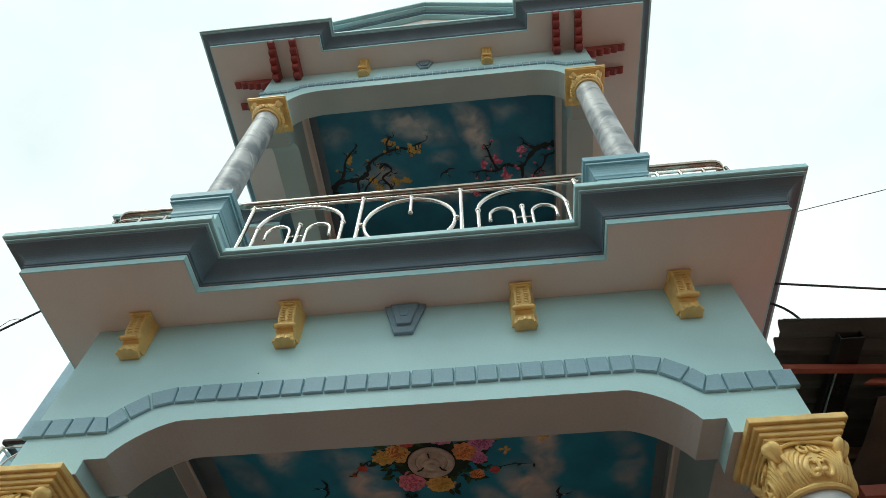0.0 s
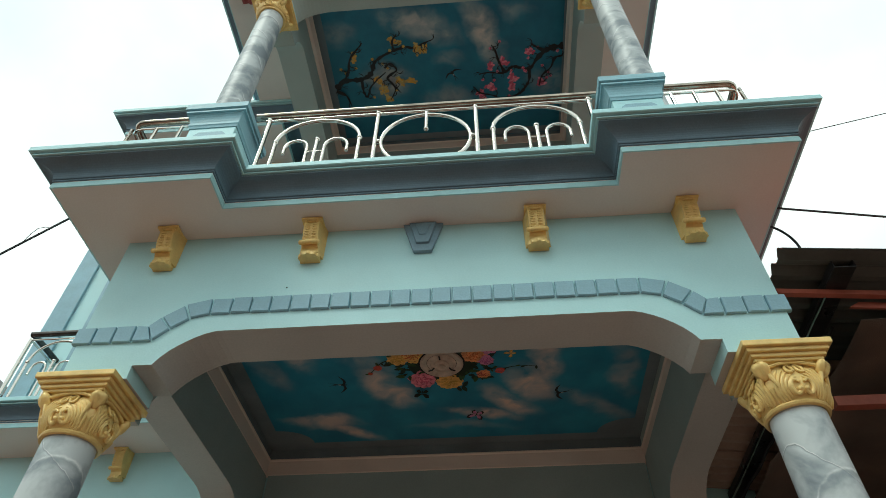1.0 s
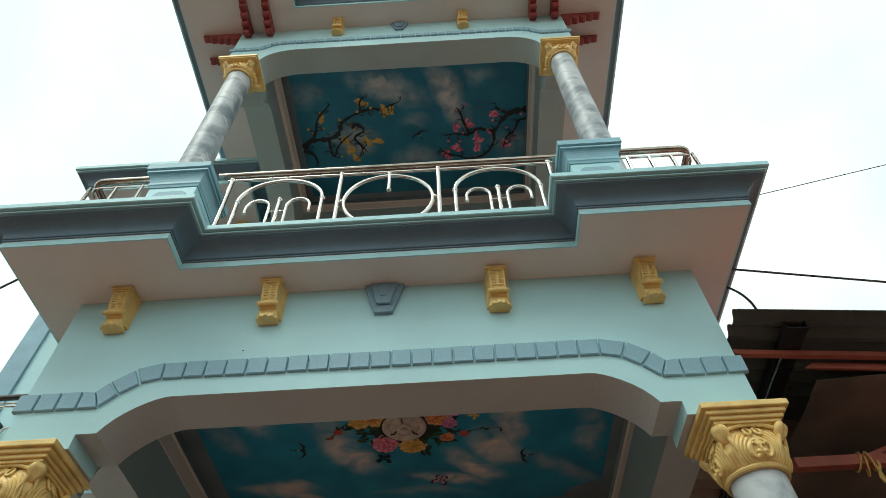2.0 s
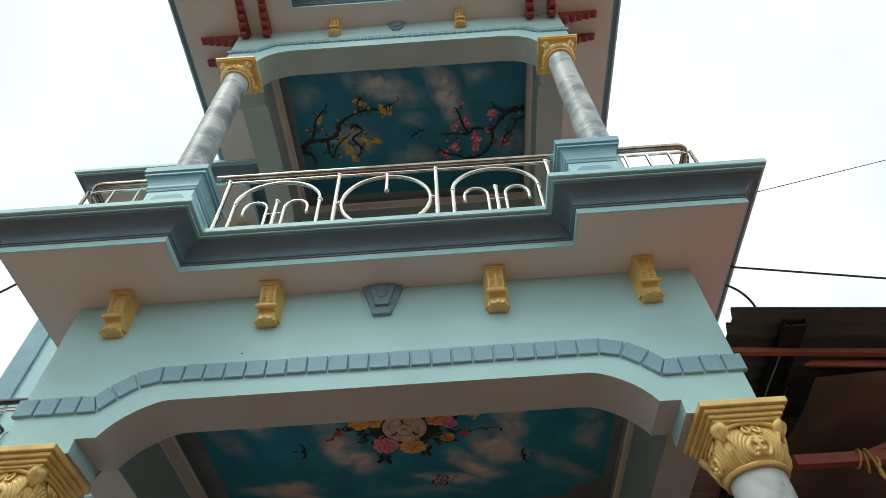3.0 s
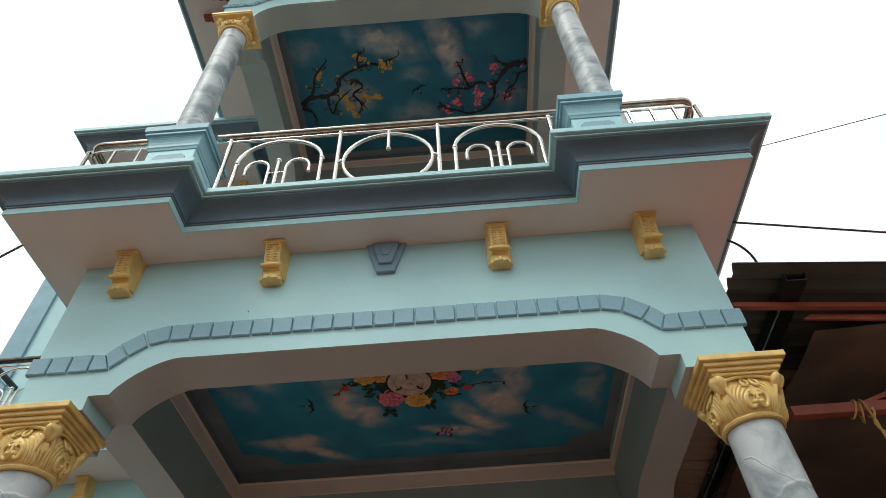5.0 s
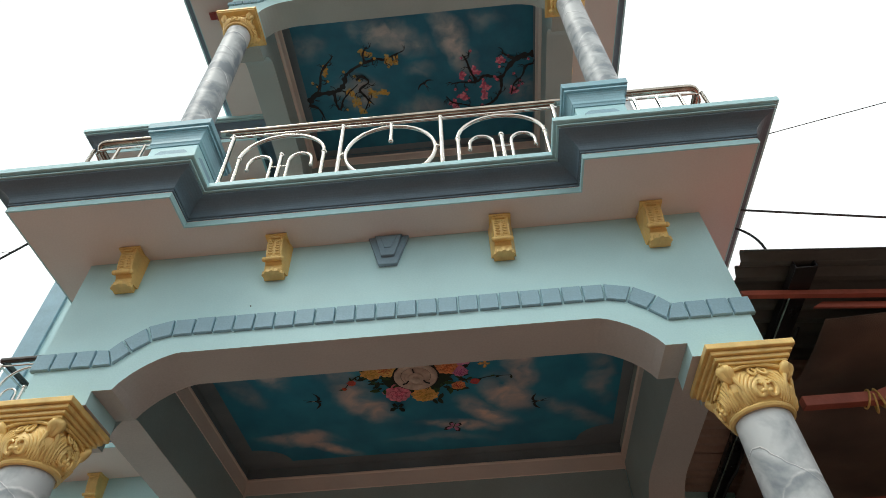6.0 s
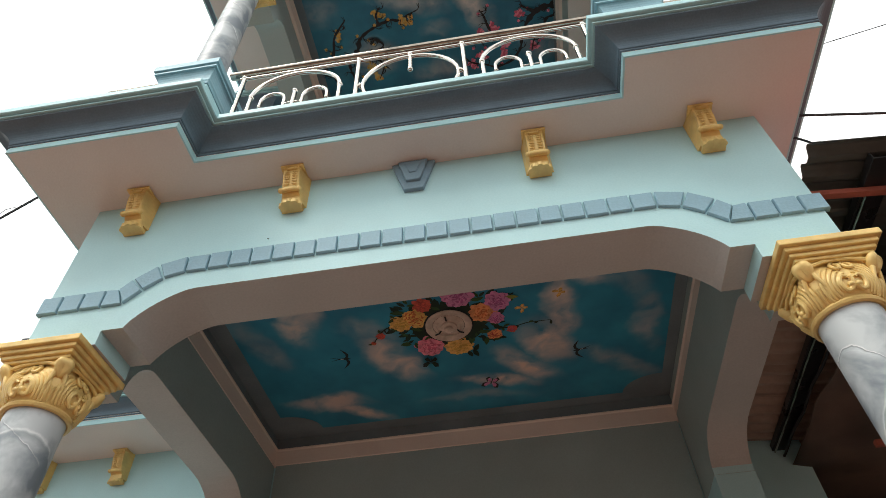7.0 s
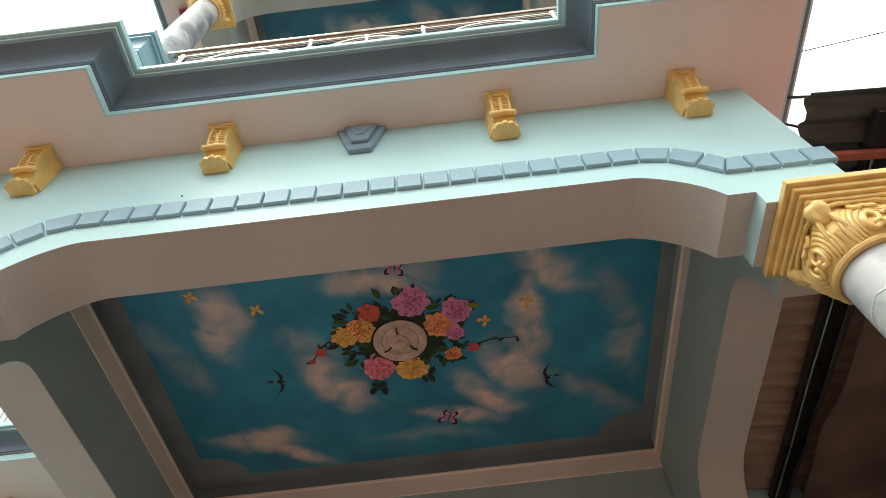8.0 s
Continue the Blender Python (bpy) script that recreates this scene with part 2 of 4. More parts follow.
def prism(bm, outline, put, a, b):
    """Extrudes a flat outline of (u, v) from a to b; put(u, v, w) gives the place."""
    lo = [bm.verts.new(put(u, v, a)) for u, v in outline]
    hi = [bm.verts.new(put(u, v, b)) for u, v in outline]
    k = len(outline)
    bm.faces.new(lo)
    bm.faces.new(hi[::-1])
    for i in range(k):
        bm.faces.new((lo[i], hi[i], hi[(i + 1) % k], lo[(i + 1) % k]))
    return bm


def along_y(u, v, w):
    return (u, w, v)


def along_x(u, v, w):
    return (w, u, v)


def along_z(u, v, w):
    return (u, v, w)


def sweep(bm, path, section, closed=False):
    """Runs a section of (outward, up) points along a level path of (x, y), mitred at its corners. Outward is to the right of the way."""
    k, rings = len(path), []
    for i, p in enumerate(path):
        p = Vector(p)
        before = (p - Vector(path[i - 1])).normalized() if closed or i else None
        after = (Vector(path[(i + 1) % k]) - p).normalized() if closed or i < k - 1 else None
        before, after = before or after, after or before
        n1, n2 = Vector((before.y, -before.x)), Vector((after.y, -after.x))
        mitre = (n1 + n2) / (1 + n1.dot(n2))
        rings.append([bm.verts.new((p.x + mitre.x * o, p.y + mitre.y * o, z)) for o, z in section])
    s = len(section)
    for i in range(k if closed else k - 1):
        r, q = rings[i], rings[(i + 1) % k]
        for j in range(s):
            bm.faces.new((r[j], q[j], q[(j + 1) % s], r[(j + 1) % s]))
    if not closed:
        bm.faces.new(rings[0])
        bm.faces.new(rings[-1][::-1])
    return bm


def lathe(bm, profile, steps=32, centre=(0, 0)):
    """Turns a profile of (radius, z) round an upright axis."""
    rings = [[bm.verts.new((centre[0] + r * math.cos(2 * math.pi * i / steps), centre[1] + r * math.sin(2 * math.pi * i / steps), z)) for i in range(steps)] for r, z in profile]
    for a, b in zip(rings, rings[1:]):
        for i in range(steps):
            bm.faces.new((a[i], a[(i + 1) % steps], b[(i + 1) % steps], b[i]))
    bm.faces.new(rings[0][::-1])
    bm.faces.new(rings[-1])
    return bm


def tube(bm, points, radius, steps=8, closed=False, taper=None):
    """A round bar along a line of points."""
    pts = [Vector(p) for p in points]
    k, rings, up = len(pts), [], None
    for i, p in enumerate(pts):
        a = pts[i - 1] if closed or i else pts[i]
        b = pts[(i + 1) % k] if closed or i < k - 1 else pts[i]
        d = (b - a).normalized()
        if up is None:
            up = Vector((0, 0, 1)) if abs(d.z) < 0.9 else Vector((1, 0, 0))
        side = d.cross(up).normalized()
        up = side.cross(d).normalized()
        r = radius if taper is None else radius * taper(i / (k - 1))
        rings.append([bm.verts.new(p + r * (math.cos(2 * math.pi * j / steps) * side + math.sin(2 * math.pi * j / steps) * up)) for j in range(steps)])
    for i in range(k if closed else k - 1):
        a, b = rings[i], rings[(i + 1) % k]
        for j in range(steps):
            bm.faces.new((a[j], a[(j + 1) % steps], b[(j + 1) % steps], b[j]))
    if not closed:
        bm.faces.new(rings[0][::-1])
        bm.faces.new(rings[-1])
    return bm


def thing(name, place=(0, 0, 0), label="", category="", group="", kind=""):
    ob = new(name)
    ob.location = place
    ob.empty_display_size = 0.1
    return tagged(ob, label, category, group, kind)


def part(name, bm, material_, parent=None, label="", smooth=False):
    bmesh.ops.recalc_face_normals(bm, faces=bm.faces)
    me = bpy.data.meshes.new(name)
    bm.to_mesh(me)
    bm.free()
    me.materials.append(material_)
    if smooth:
        me.shade_smooth()
        me.set_sharp_from_angle(angle=radians(40))
    ob = new(name, me)
    if parent:
        ob.parent = parent
    return tagged(ob, label)


def shade_under(ob, mat, limit):
    """Gives the faces that look down a second paint with their shade in its colour."""
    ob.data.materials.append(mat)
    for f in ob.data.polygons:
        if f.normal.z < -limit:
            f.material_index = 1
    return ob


def shade_inside(ob, mat, sx):
    """Gives a side beam's face towards the porch a greyer paint that holds the porch's shade."""
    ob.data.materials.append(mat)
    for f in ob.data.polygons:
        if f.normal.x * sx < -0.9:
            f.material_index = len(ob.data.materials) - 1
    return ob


C = -0.025          # the middle of the porch


def mirrored(points):
    return [(-x, z) for x, z in points[::-1]]


# ---- ground and the unseen closing walls that cut horizon light ----
bm = bmesh.new()
box(bm, -300, 300, -300, 300, -0.3, 0.0)
tagged(part("ground", bm, M_GROUND), "worn reddish brick yard in front of the house", "ground", kind="structure")
# Walls out of view, added to block low light and darken the soffits.
for nm, dims in (("blocker_wall_back", (-12, 12, -9.2, -9, 0, 5.0)), ("blocker_wall_left", (-12, -11.8, -9, 12, 0, 4.0)), ("blocker_wall_right", (11.8, 12, -9, 12, 0, 4.0))):
    bm = bmesh.new()
    box(bm, *dims)
    tagged(part(nm, bm, M_YARD), "unseen plain wall added to close the yard and cut horizon light", "wall", kind="structure")


# ---- cornices ----
def cornice(name, path, z0, label, k=1.235, inner=None, face=0.236):
    """A stepped moulding: pale lip, slate cove with fillets, pale crown; its slab fills the plan."""
    t = thing(name, (0, 0, 0), label, "cornice", kind="structure")
    h = face / 0.20
    lip = [(-0.03, 0.004), (-0.002, 0.0), (0.0, 0.0), (0.0, 0.037), (-0.03, 0.037)]
    cove = [(-0.05, 0.037), (-0.024, 0.037), (-0.024, 0.044), (0.003, 0.045), (0.005, 0.047), (0.005, 0.053), (-0.018, 0.054), (-0.018, 0.062), (0.006, 0.063), (0.008, 0.068)]
    cove += [(0.008 + 0.082 * (1 - math.cos(a)), 0.068 + 0.066 * math.sin(a)) for a in [1.5 * i / 9 for i in range(1, 10)]]
    cove += [(0.092, 0.135), (0.094, 0.138), (0.060, 0.139), (0.060, 0.147), (-0.05, 0.147)]
    fillet = [(-0.05, 0.147), (0.102, 0.147), (0.104, 0.149), (0.104, 0.153), (-0.05, 0.153)]
    groove = [(-0.05, 0.153), (0.070, 0.153), (0.070, 0.163), (-0.05, 0.163)]
    crown = [(-0.05, 0.163), (0.116, 0.163), (0.120, 0.166), (0.120, 0.197), (0.117, 0.200), (-0.05, 0.200)]
    for nm, sec, mat in (("lip", lip, M_BAND), ("cove", cove, M_COVE), ("fillet", fillet, M_BAND), ("groove", groove, M_COVE), ("crown", crown, M_BAND)):
        b = bmesh.new()
        sweep(b, path, [(o * k, z0 + z * h) for o, z in sec])
        part(nm, b, mat, t)
    b = bmesh.new()
    sweep_path = inner or path
    prism(b, [(x, y) for x, y in sweep_path], along_z, z0 + 0.001, z0 + 0.19 * h)
    part("slab", b, M_SOFFIT, t, "cream pink painted soffit")
    return t


def wing_path(outer, inner, front, recess, back):
    """The plan of a porch slab with a recessed middle, walked with the outside to the right."""
    return [(C - outer, back), (C - outer, front), (C - inner, front), (C - inner, recess), (C + inner, recess), (C + inner, front), (C + outer, front), (C + outer, back)]


def shrunk(path, d):
    """The same plan pulled in by d on its open sides."""
    return [(x - math.copysign(1, x - C) * (d if abs(x - C) > 1.6 else -d), y + (d if y < 2 else 0)) for x, y in path]


LOW = [(x - 0.02, y) for x, y in wing_path(2.230, 1.22, -0.49, -0.25, 2.10)]
cornice("balcony_cornice", LOW, 4.785, "pale and slate blue stepped balcony cornice over the porch", inner=shrunk(LOW, 0.003))
TOP = [(x + 0.005, y) for x, y in wing_path(2.618, 1.255, -0.465, -0.28, 2.70)]
cornice("roof_cornice", TOP, 9.577, "pale and slate blue stepped roof cornice over the upper porch", inner=shrunk(TOP, 0.003))


# ---- porch beams ----
def beam_profile(half, z_top, z_cap, k=1.0):
    """Half-arched front beam: flat over the columns, a shelf, an ogee up to the level middle."""
    arch = z_cap + 0.30 * k
    right = [(half, z_cap), (half - 0.38 * k, z_cap), (half - 0.38 * k, z_cap + 0.085 * k), (half - 0.49 * k, z_cap + 0.085 * k)]
    for i in range(1, 9):
        a = i / 8 * math.pi / 2
        right.append((half - 0.49 * k - 0.32 * k * math.sin(a) ** 1.0 * (0.35 + 0.65 * i / 8), z_cap + 0.085 * k + 0.215 * k * math.sin(a)))
    left = mirrored(right)
    return [(half, z_top)] + right + left + [(-half, z_top)]


def side_profile(y0, y1, z_top, z_low, rise):
    """Side beam between column and house wall, rounded up at both ends."""
    pts = [(y0, z_top), (y0, z_low)]
    for i in range(0, 9):
        a = i / 8 * math.pi / 2
        pts.append((y0 + 0.20 + 0.24 * (1 - math.cos(a)), z_low + rise * math.sin(a)))
    for i in range(8, -1, -1):
        a = i / 8 * math.pi / 2
        pts.append((y1 - 0.42 - 0.36 * (1 - math.cos(a)), z_low + 0.10 + (rise - 0.10) * math.sin(a)))
    pts += [(y1, z_low + 0.10), (y1, z_top)]
    return pts


def shifted(pts, d):
    return [(x + d, z) for x, z in pts]


BX = 1.95
bm = bmesh.new()
prism(bm, shifted(beam_profile(BX, 4.785, 3.70), C), along_y, 0.0, 0.30)
low_beam = tagged(shade_under(part("porch_beam", bm, M_WALL), M_UNDER_SHADE, 0.25), "pale blue plastered porch beam with a flat arch", "beam", kind="structure")
for sx in (-1, 1):
    bm = bmesh.new()
    x0, x1 = sorted((C - 0.005 + sx * 1.715, C - 0.005 + sx * 1.99))
    prism(bm, side_profile(0.30, 2.70, 4.785, 3.72, 0.35), along_x, x0, x1)
    tagged(shade_inside(shade_under(part("porch_side_beam", bm, M_WALL), M_UNDER_SHADE, 0.3), M_INNER_SHADE, sx), "pale blue plastered side beam with rounded ends, shaded in colour towards the porch", "beam", kind="structure")

for sx in (-1, 1):
    bm = bmesh.new()
    x0, x1 = sorted((C + 0.01 + sx * 1.70, C + 0.01 + sx * 1.98))
    box(bm, x0, x1, 2.28, 2.70, 0.0, 3.82, 0.004)
    tagged(part("pilaster", bm, M_WALL), "pale blue plastered pilaster against the house wall", "pilaster", kind="structure")

# Unseen floor added over the pale slab to dim the upper porch.
bm = bmesh.new()
prism(bm, [(-2.26, 2.70), (-2.26, -0.50), (-1.27, -0.50), (-1.27, -0.26), (1.18, -0.26), (1.18, -0.50), (2.19, -0.50), (2.19, 2.70)], along_z, 5.008, 5.019)
tagged(part("balcony_floor", bm, M_PORCH), "unseen dark red balcony floor added to cut bounced light", "floor", kind="structure")

def upper_profile(half, z_top, z_cap, z_arch):
    """Upper beam: flat over the capitals, then a steep curve up to the level middle."""
    right = [(half, z_cap), (half - 0.36, z_cap)]
    for i in range(1, 13):
        a = i / 12 * math.pi / 2
        right.append((half - 0.36 - 0.40 * (1 - math.cos(a)) ** 0.9, z_cap + (z_arch - z_cap) * math.sin(a) ** 0.7))
    return [(half, z_top)] + right + mirrored(right) + [(-half, z_top)]


UX, UY = 1.95, 0.0
bm = bmesh.new()
prism(bm, shifted(upper_profile(UX, 9.577, 8.56, 8.96), C), along_y, UY, UY + 0.30)
up_beam = tagged(shade_under(part("upper_porch_beam", bm, M_WALL), M_UNDER_SHADE_UP, 0.25), "pale blue plastered upper beam with a flat arch", "beam", kind="structure")
for sx in (-1, 1):
    bm = bmesh.new()
    x0, x1 = sorted((C + sx * 1.63, C + sx * 1.948))
    prism(bm, side_profile(UY + 0.30, 2.70, 9.577, 8.58, 0.32), along_x, x0, x1)
    tagged(shade_inside(shade_under(part("upper_side_beam", bm, M_WALL), M_UNDER_SHADE_UP, 0.3), M_INNER_SHADE, sx), "pale blue plastered upper side beam, shaded in colour towards the porch", "beam", kind="structure")

# ---- house walls ----
bm = bmesh.new()
box(bm, -4.75, 2.53, 2.70, 3.0, 0.0, 4.785)
tagged(part("wall_front_lower", bm, M_WALL), "pale blue green plastered house wall behind the porch", "wall", kind="structure")
bm = bmesh.new()
box(bm, -4.75, 2.53, 2.70, 3.0, 4.785, 9.7)
tagged(part("wall_front_upper", bm, M_WALL), "pale blue green plastered upper house wall", "wall", kind="structure")
for x0, x1, nm in ((-4.75, -4.5, "wall_side_left"), (2.28, 2.53, "wall_side_right")):
    bm = bmesh.new()
    box(bm, x0, x1, 3.0, 12.0, 0.0, 10.2 if x0 > 0 else 9.7)
    tagged(part(nm, bm, M_WALL), "pale blue plastered side wall of the house", "wall", kind="structure")
bm = bmesh.new()
box(bm, -4.75, 2.53, 3.0, 12.0, 9.5, 9.7)
tagged(part("roof_slab", bm, M_SOFFIT), "flat concrete roof of the house", "roof", kind="structure")

# Porch back walls, set apart to carry the plaster with shade in it.
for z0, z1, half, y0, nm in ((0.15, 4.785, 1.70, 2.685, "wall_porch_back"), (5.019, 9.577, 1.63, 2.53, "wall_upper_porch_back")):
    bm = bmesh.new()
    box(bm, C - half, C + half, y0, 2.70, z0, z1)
    tagged(part(nm, bm, M_INNER_SHADE), "plastered wall at the back of the porch, darkened in colour for shade", "wall", kind="structure")

# ---- ceilings ----
CLOUDS = [(-1.10, 1.06, 0.30, 0.15, 82, 0.9), (-1.13, 1.25, 0.22, 0.13, 80, 0.9), (-0.55, 1.66, 0.28, 0.15, 60, 0.85), (-0.44, 1.86, 0.24, 0.13, 40, 1.0), (-1.14, 2.20, 0.34, 0.10, 5, 0.8), (-0.92, 2.38, 0.36, 0.09, 32, 0.9),
          (-0.13, 0.93, 0.36, 0.11, 14, 0.95), (0.08, 0.84, 0.20, 0.09, 20, 0.7), (0.94, 0.96, 0.36, 0.13, 40, 0.85), (0.79, 1.20, 0.24, 0.12, 85, 0.95), (0.80, 1.46, 0.28, 0.14, 86, 1.0), (0.70, 1.74, 0.29, 0.17, 62, 1.0),
          (0.52, 2.00, 0.32, 0.13, 45, 1.0), (0.26, 2.17, 0.36, 0.09, 10, 1.0), (1.44, 1.63, 0.34, 0.11, 82, 0.5), (1.22, 2.12, 0.42, 0.10, 38, 0.35), (-1.46, 1.38, 0.34, 0.11, 65, 0.3), (-0.62, 1.36, 0.24, 0.14, 30, 0.4), (1.30, 1.20, 0.30, 0.10, 60, 0.2), (0.10, 2.36, 0.45, 0.07, 5, 0.25)]
M_MURAL = mural("painted_sky", CLOUDS, (0.022, 0.215, 0.345), (0.036, 0.32, 0.47), (0.84, 0.66, 0.56))
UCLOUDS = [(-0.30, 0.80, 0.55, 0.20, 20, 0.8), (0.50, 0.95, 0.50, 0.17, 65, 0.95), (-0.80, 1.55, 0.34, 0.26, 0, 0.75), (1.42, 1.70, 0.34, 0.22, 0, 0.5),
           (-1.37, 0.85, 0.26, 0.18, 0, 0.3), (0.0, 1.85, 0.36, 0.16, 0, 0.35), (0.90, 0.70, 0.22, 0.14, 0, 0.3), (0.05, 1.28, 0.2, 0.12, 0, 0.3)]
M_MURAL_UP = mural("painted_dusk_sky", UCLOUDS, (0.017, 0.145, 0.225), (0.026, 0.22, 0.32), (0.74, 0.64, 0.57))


def tray(name, half, y0, y1, z, mat, label):
    """A painted ceiling in a shallow tray with a cream moulding round it."""
    t = thing(name, (0, 0, 0), label, "ceiling", kind="structure")
    b = bmesh.new()
    box(b, C - half, C + half, y0, y1, z, z + 0.03)
    part("painted_panel", b, mat, t)
    ring = [(C - half, y0), (C + half, y0), (C + half, y1), (C - half, y1)]
    b = bmesh.new()
    sweep(b, ring, [(-0.028, z - 0.105), (-0.028, z - 0.116), (-0.018, z - 0.126), (-0.008, z - 0.245), (0.010, z - 0.258), (0.08, z - 0.258), (0.08, z - 0.105)], closed=True)
    part("moulding", b, M_PINK, t, "cream pink painted ceiling moulding")
    b = bmesh.new()
    sweep(b, ring, [(-0.004, z - 0.102), (0.06, z - 0.102), (0.06, z + 0.028), (-0.002, z + 0.002)], closed=True)
    part("cove", b, M_GREY, t, "grey painted cove over the moulding")
    return t


low_ceiling = tray("ceiling_porch", 1.722, 0.33, 2.685, 4.752, M_MURAL, "porch ceiling painted with a blue cloudy sky")
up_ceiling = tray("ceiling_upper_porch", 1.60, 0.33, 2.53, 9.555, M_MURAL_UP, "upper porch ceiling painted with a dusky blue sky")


# ---- block courses ----
def course_line(x, half, k):
    """Height of the block course over the columns' level, at x from the middle."""
    a = (half - 0.430 * k - abs(x)) / (0.285 * k)
    a = min(1.0, max(0.0, a))
    return 0.178 * k * math.sin(a * math.pi / 2)


def block_mesh(name, corners, d):
    """A bevelled block with the given four corners on the wall (x, z)."""
    b = bmesh.new()
    mx, mz = sum(c[0] for c in corners) / 4, sum(c[1] for c in corners) / 4
    fv = [b.verts.new((x + (mx - x) * 0.07, -d, z + (mz - z) * 0.07)) for x, z in corners]
    mv = [b.verts.new((x, -d + 0.006, z)) for x, z in corners]
    bv = [b.verts.new((x, 0.012, z)) for x, z in corners]
    b.faces.new(fv)
    b.faces.new(bv[::-1])
    for p, q in ((fv, mv), (mv, bv)):
        for i in range(4):
            b.faces.new((p[i], p[(i + 1) % 4], q[(i + 1) % 4], q[i]))
    bmesh.ops.recalc_face_normals(b, faces=b.faces)
    me = bpy.data.meshes.new(name)
    b.to_mesh(me)
    b.free()
    me.materials.append(M_BLOCK)
    return me


def block_course(parent, half, y, z, k, count, tall=0.112):
    """Blocks laid end to end along the course line, with joints square to it."""
    n = 1200
    xs = [-half - 0.03 + 2 * (half + 0.03) * i / n for i in range(n + 1)]
    zs = [course_line(x, half, k) for x in xs]
    run = [0.0]
    for i in range(n):
        run.append(run[-1] + math.hypot(xs[i + 1] - xs[i], zs[i + 1] - zs[i]))
    total, h, gap = run[-1], tall, 0.005

    def on_line(d):
        d = min(max(d, 0.0), total)
        return Vector((float(np.interp(d, run, xs)), float(np.interp(d, run, zs))))

    def normal(d):
        t = on_line(d + 0.07) - on_line(d - 0.07)
        return Vector((-t.y, t.x)).normalized()

    rnd = random.Random(7)
    for i in range(count):
        d0, d1 = total * i / count + gap, total * (i + 1) / count - gap
        p, q = on_line(d0), on_line(d1)
        hi = h + rnd.uniform(-0.002, 0.002)
        c = (p + q) / 2
        corners = [tuple(v - c) for v in (p, q, q + hi * normal(d1), p + hi * normal(d0))]
        ob = new("block", block_mesh("block", corners, 0.018))
        ob.parent = parent
        ob.matrix_basis = Matrix.Translation((C + c.x, y, z + c.y + rnd.uniform(-0.002, 0.002)))


# ---- columns with carved capitals ----
def ball(bm, p, r):
    bmesh.ops.create_uvsphere(bm, u_segments=10, v_segments=8, radius=r, matrix=Matrix.Translation(p))


def bell_radius(th, v):
    r = 0.143 + 0.045 * math.sin(math.pi * min(1, v * 1.12)) ** 0.7
    corner = abs(math.sin(2 * (th - math.pi / 2))) ** 3
    return r + 0.075 * v ** 3 * corner


def column(name, place, height, k, radius, label, bell_height=0.222, steps=((-0.034, 0.0, 0.215), (-0.058, -0.034, 0.196), (-0.080, -0.058, 0.180), (-0.098, -0.080, 0.166))):
    """A marbled round shaft with a square-topped gold capital. place: the middle of the capital's top; it goes down by height."""
    t = thing(name, (place[0], place[1], place[2] - height), label, "column", "porch columns")
    top = height
    capital = bmesh.new()
    for z0, z1, h in steps:
        box(capital, -h * k, h * k, -h * k, h * k, top + z0 * k, top + z1 * k, 0.005 * k)
    cap = part("capital", capital, M_GOLD, t, "gold painted square capital")
    zt = top + (steps[-1][0] + 0.001) * k
    zb = zt - bell_height * k

    def on(th, v, lift=0.0):
        r = (bell_radius(th, v) + lift) * k * (radius / 0.142)
        return (r * math.cos(th), r * math.sin(th), zb + (zt - zb) * v)

    bell = bmesh.new()
    n, rows = 64, 14
    rings = [[bell.verts.new(on(2 * math.pi * i / n, j / rows)) for i in range(n)] for j in range(rows + 1)]
    for a, b in zip(rings, rings[1:]):
        for i in range(n):
            bell.faces.new((a[i], a[(i + 1) % n], b[(i + 1) % n], b[i]))
    bell.faces.new(rings[0][::-1])
    bell.faces.new(rings[-1])
    part("bell", bell, M_GOLD, cap, smooth=True)
    collar = bmesh.new()
    cr = radius * 1.07 * k
    tube(collar, [(cr * math.cos(a), cr * math.sin(a), zb + 0.006 * k) for a in [2 * math.pi * i / 40 for i in range(40)]], 0.015 * k, 8, True)
    part("collar", collar, M_GOLD, cap, smooth=True)
    for q in range(4):
        carve = bmesh.new()
        th0 = q * math.pi / 2
        for s in (-1, 1):
            # feathered arcs sweeping round the cartouche
            for j in range(5):
                ru, rv = 0.33 + 0.085 * j, 0.26 + 0.108 * j
                pts = [on(th0 + s * ru * math.cos(a), max(0.08, min(0.93, 0.30 + rv * math.sin(a))), 0.001) for a in [radians(-30 + (108 - 8 * j) * i / 14) for i in range(15)]]
                tube(carve, pts, 0.0086 * k, 8, taper=lambda w: 0.25 + 0.85 * math.sin(math.pi * min(1.0, 0.08 + 0.92 * w)) ** 0.8)
            # scroll of the cartouche, open to its fellow, with a bead at its end
            pts = [on(th0 + s * (0.165 + 0.115 * math.cos(a)), 0.31 + 0.15 * math.sin(a), 0.007) for a in [radians(140 - 290 * i / 16) for i in range(17)]]
            tube(carve, pts, 0.0098 * k, 8, taper=lambda w: 0.7 + 0.5 * w)
            ball(carve, on(th0 + s * 0.085, 0.255, 0.008), 0.014 * k)
            # pointed loop under the square top
            pts = [on(th0 + s * (0.15 + 0.095 * math.cos(a)), 0.81 + 0.13 * math.sin(a), 0.010) for a in [2 * math.pi * i / 18 for i in range(18)]]
            tube(carve, pts, 0.0075 * k, 7, True)
        tube(carve, [on(th0 + 0.62 * (i / 6 - 1), 0.985 - 0.13 * (i / 6 - 1) ** 2, 0.020) for i in range(13)], 0.0085 * k, 7)
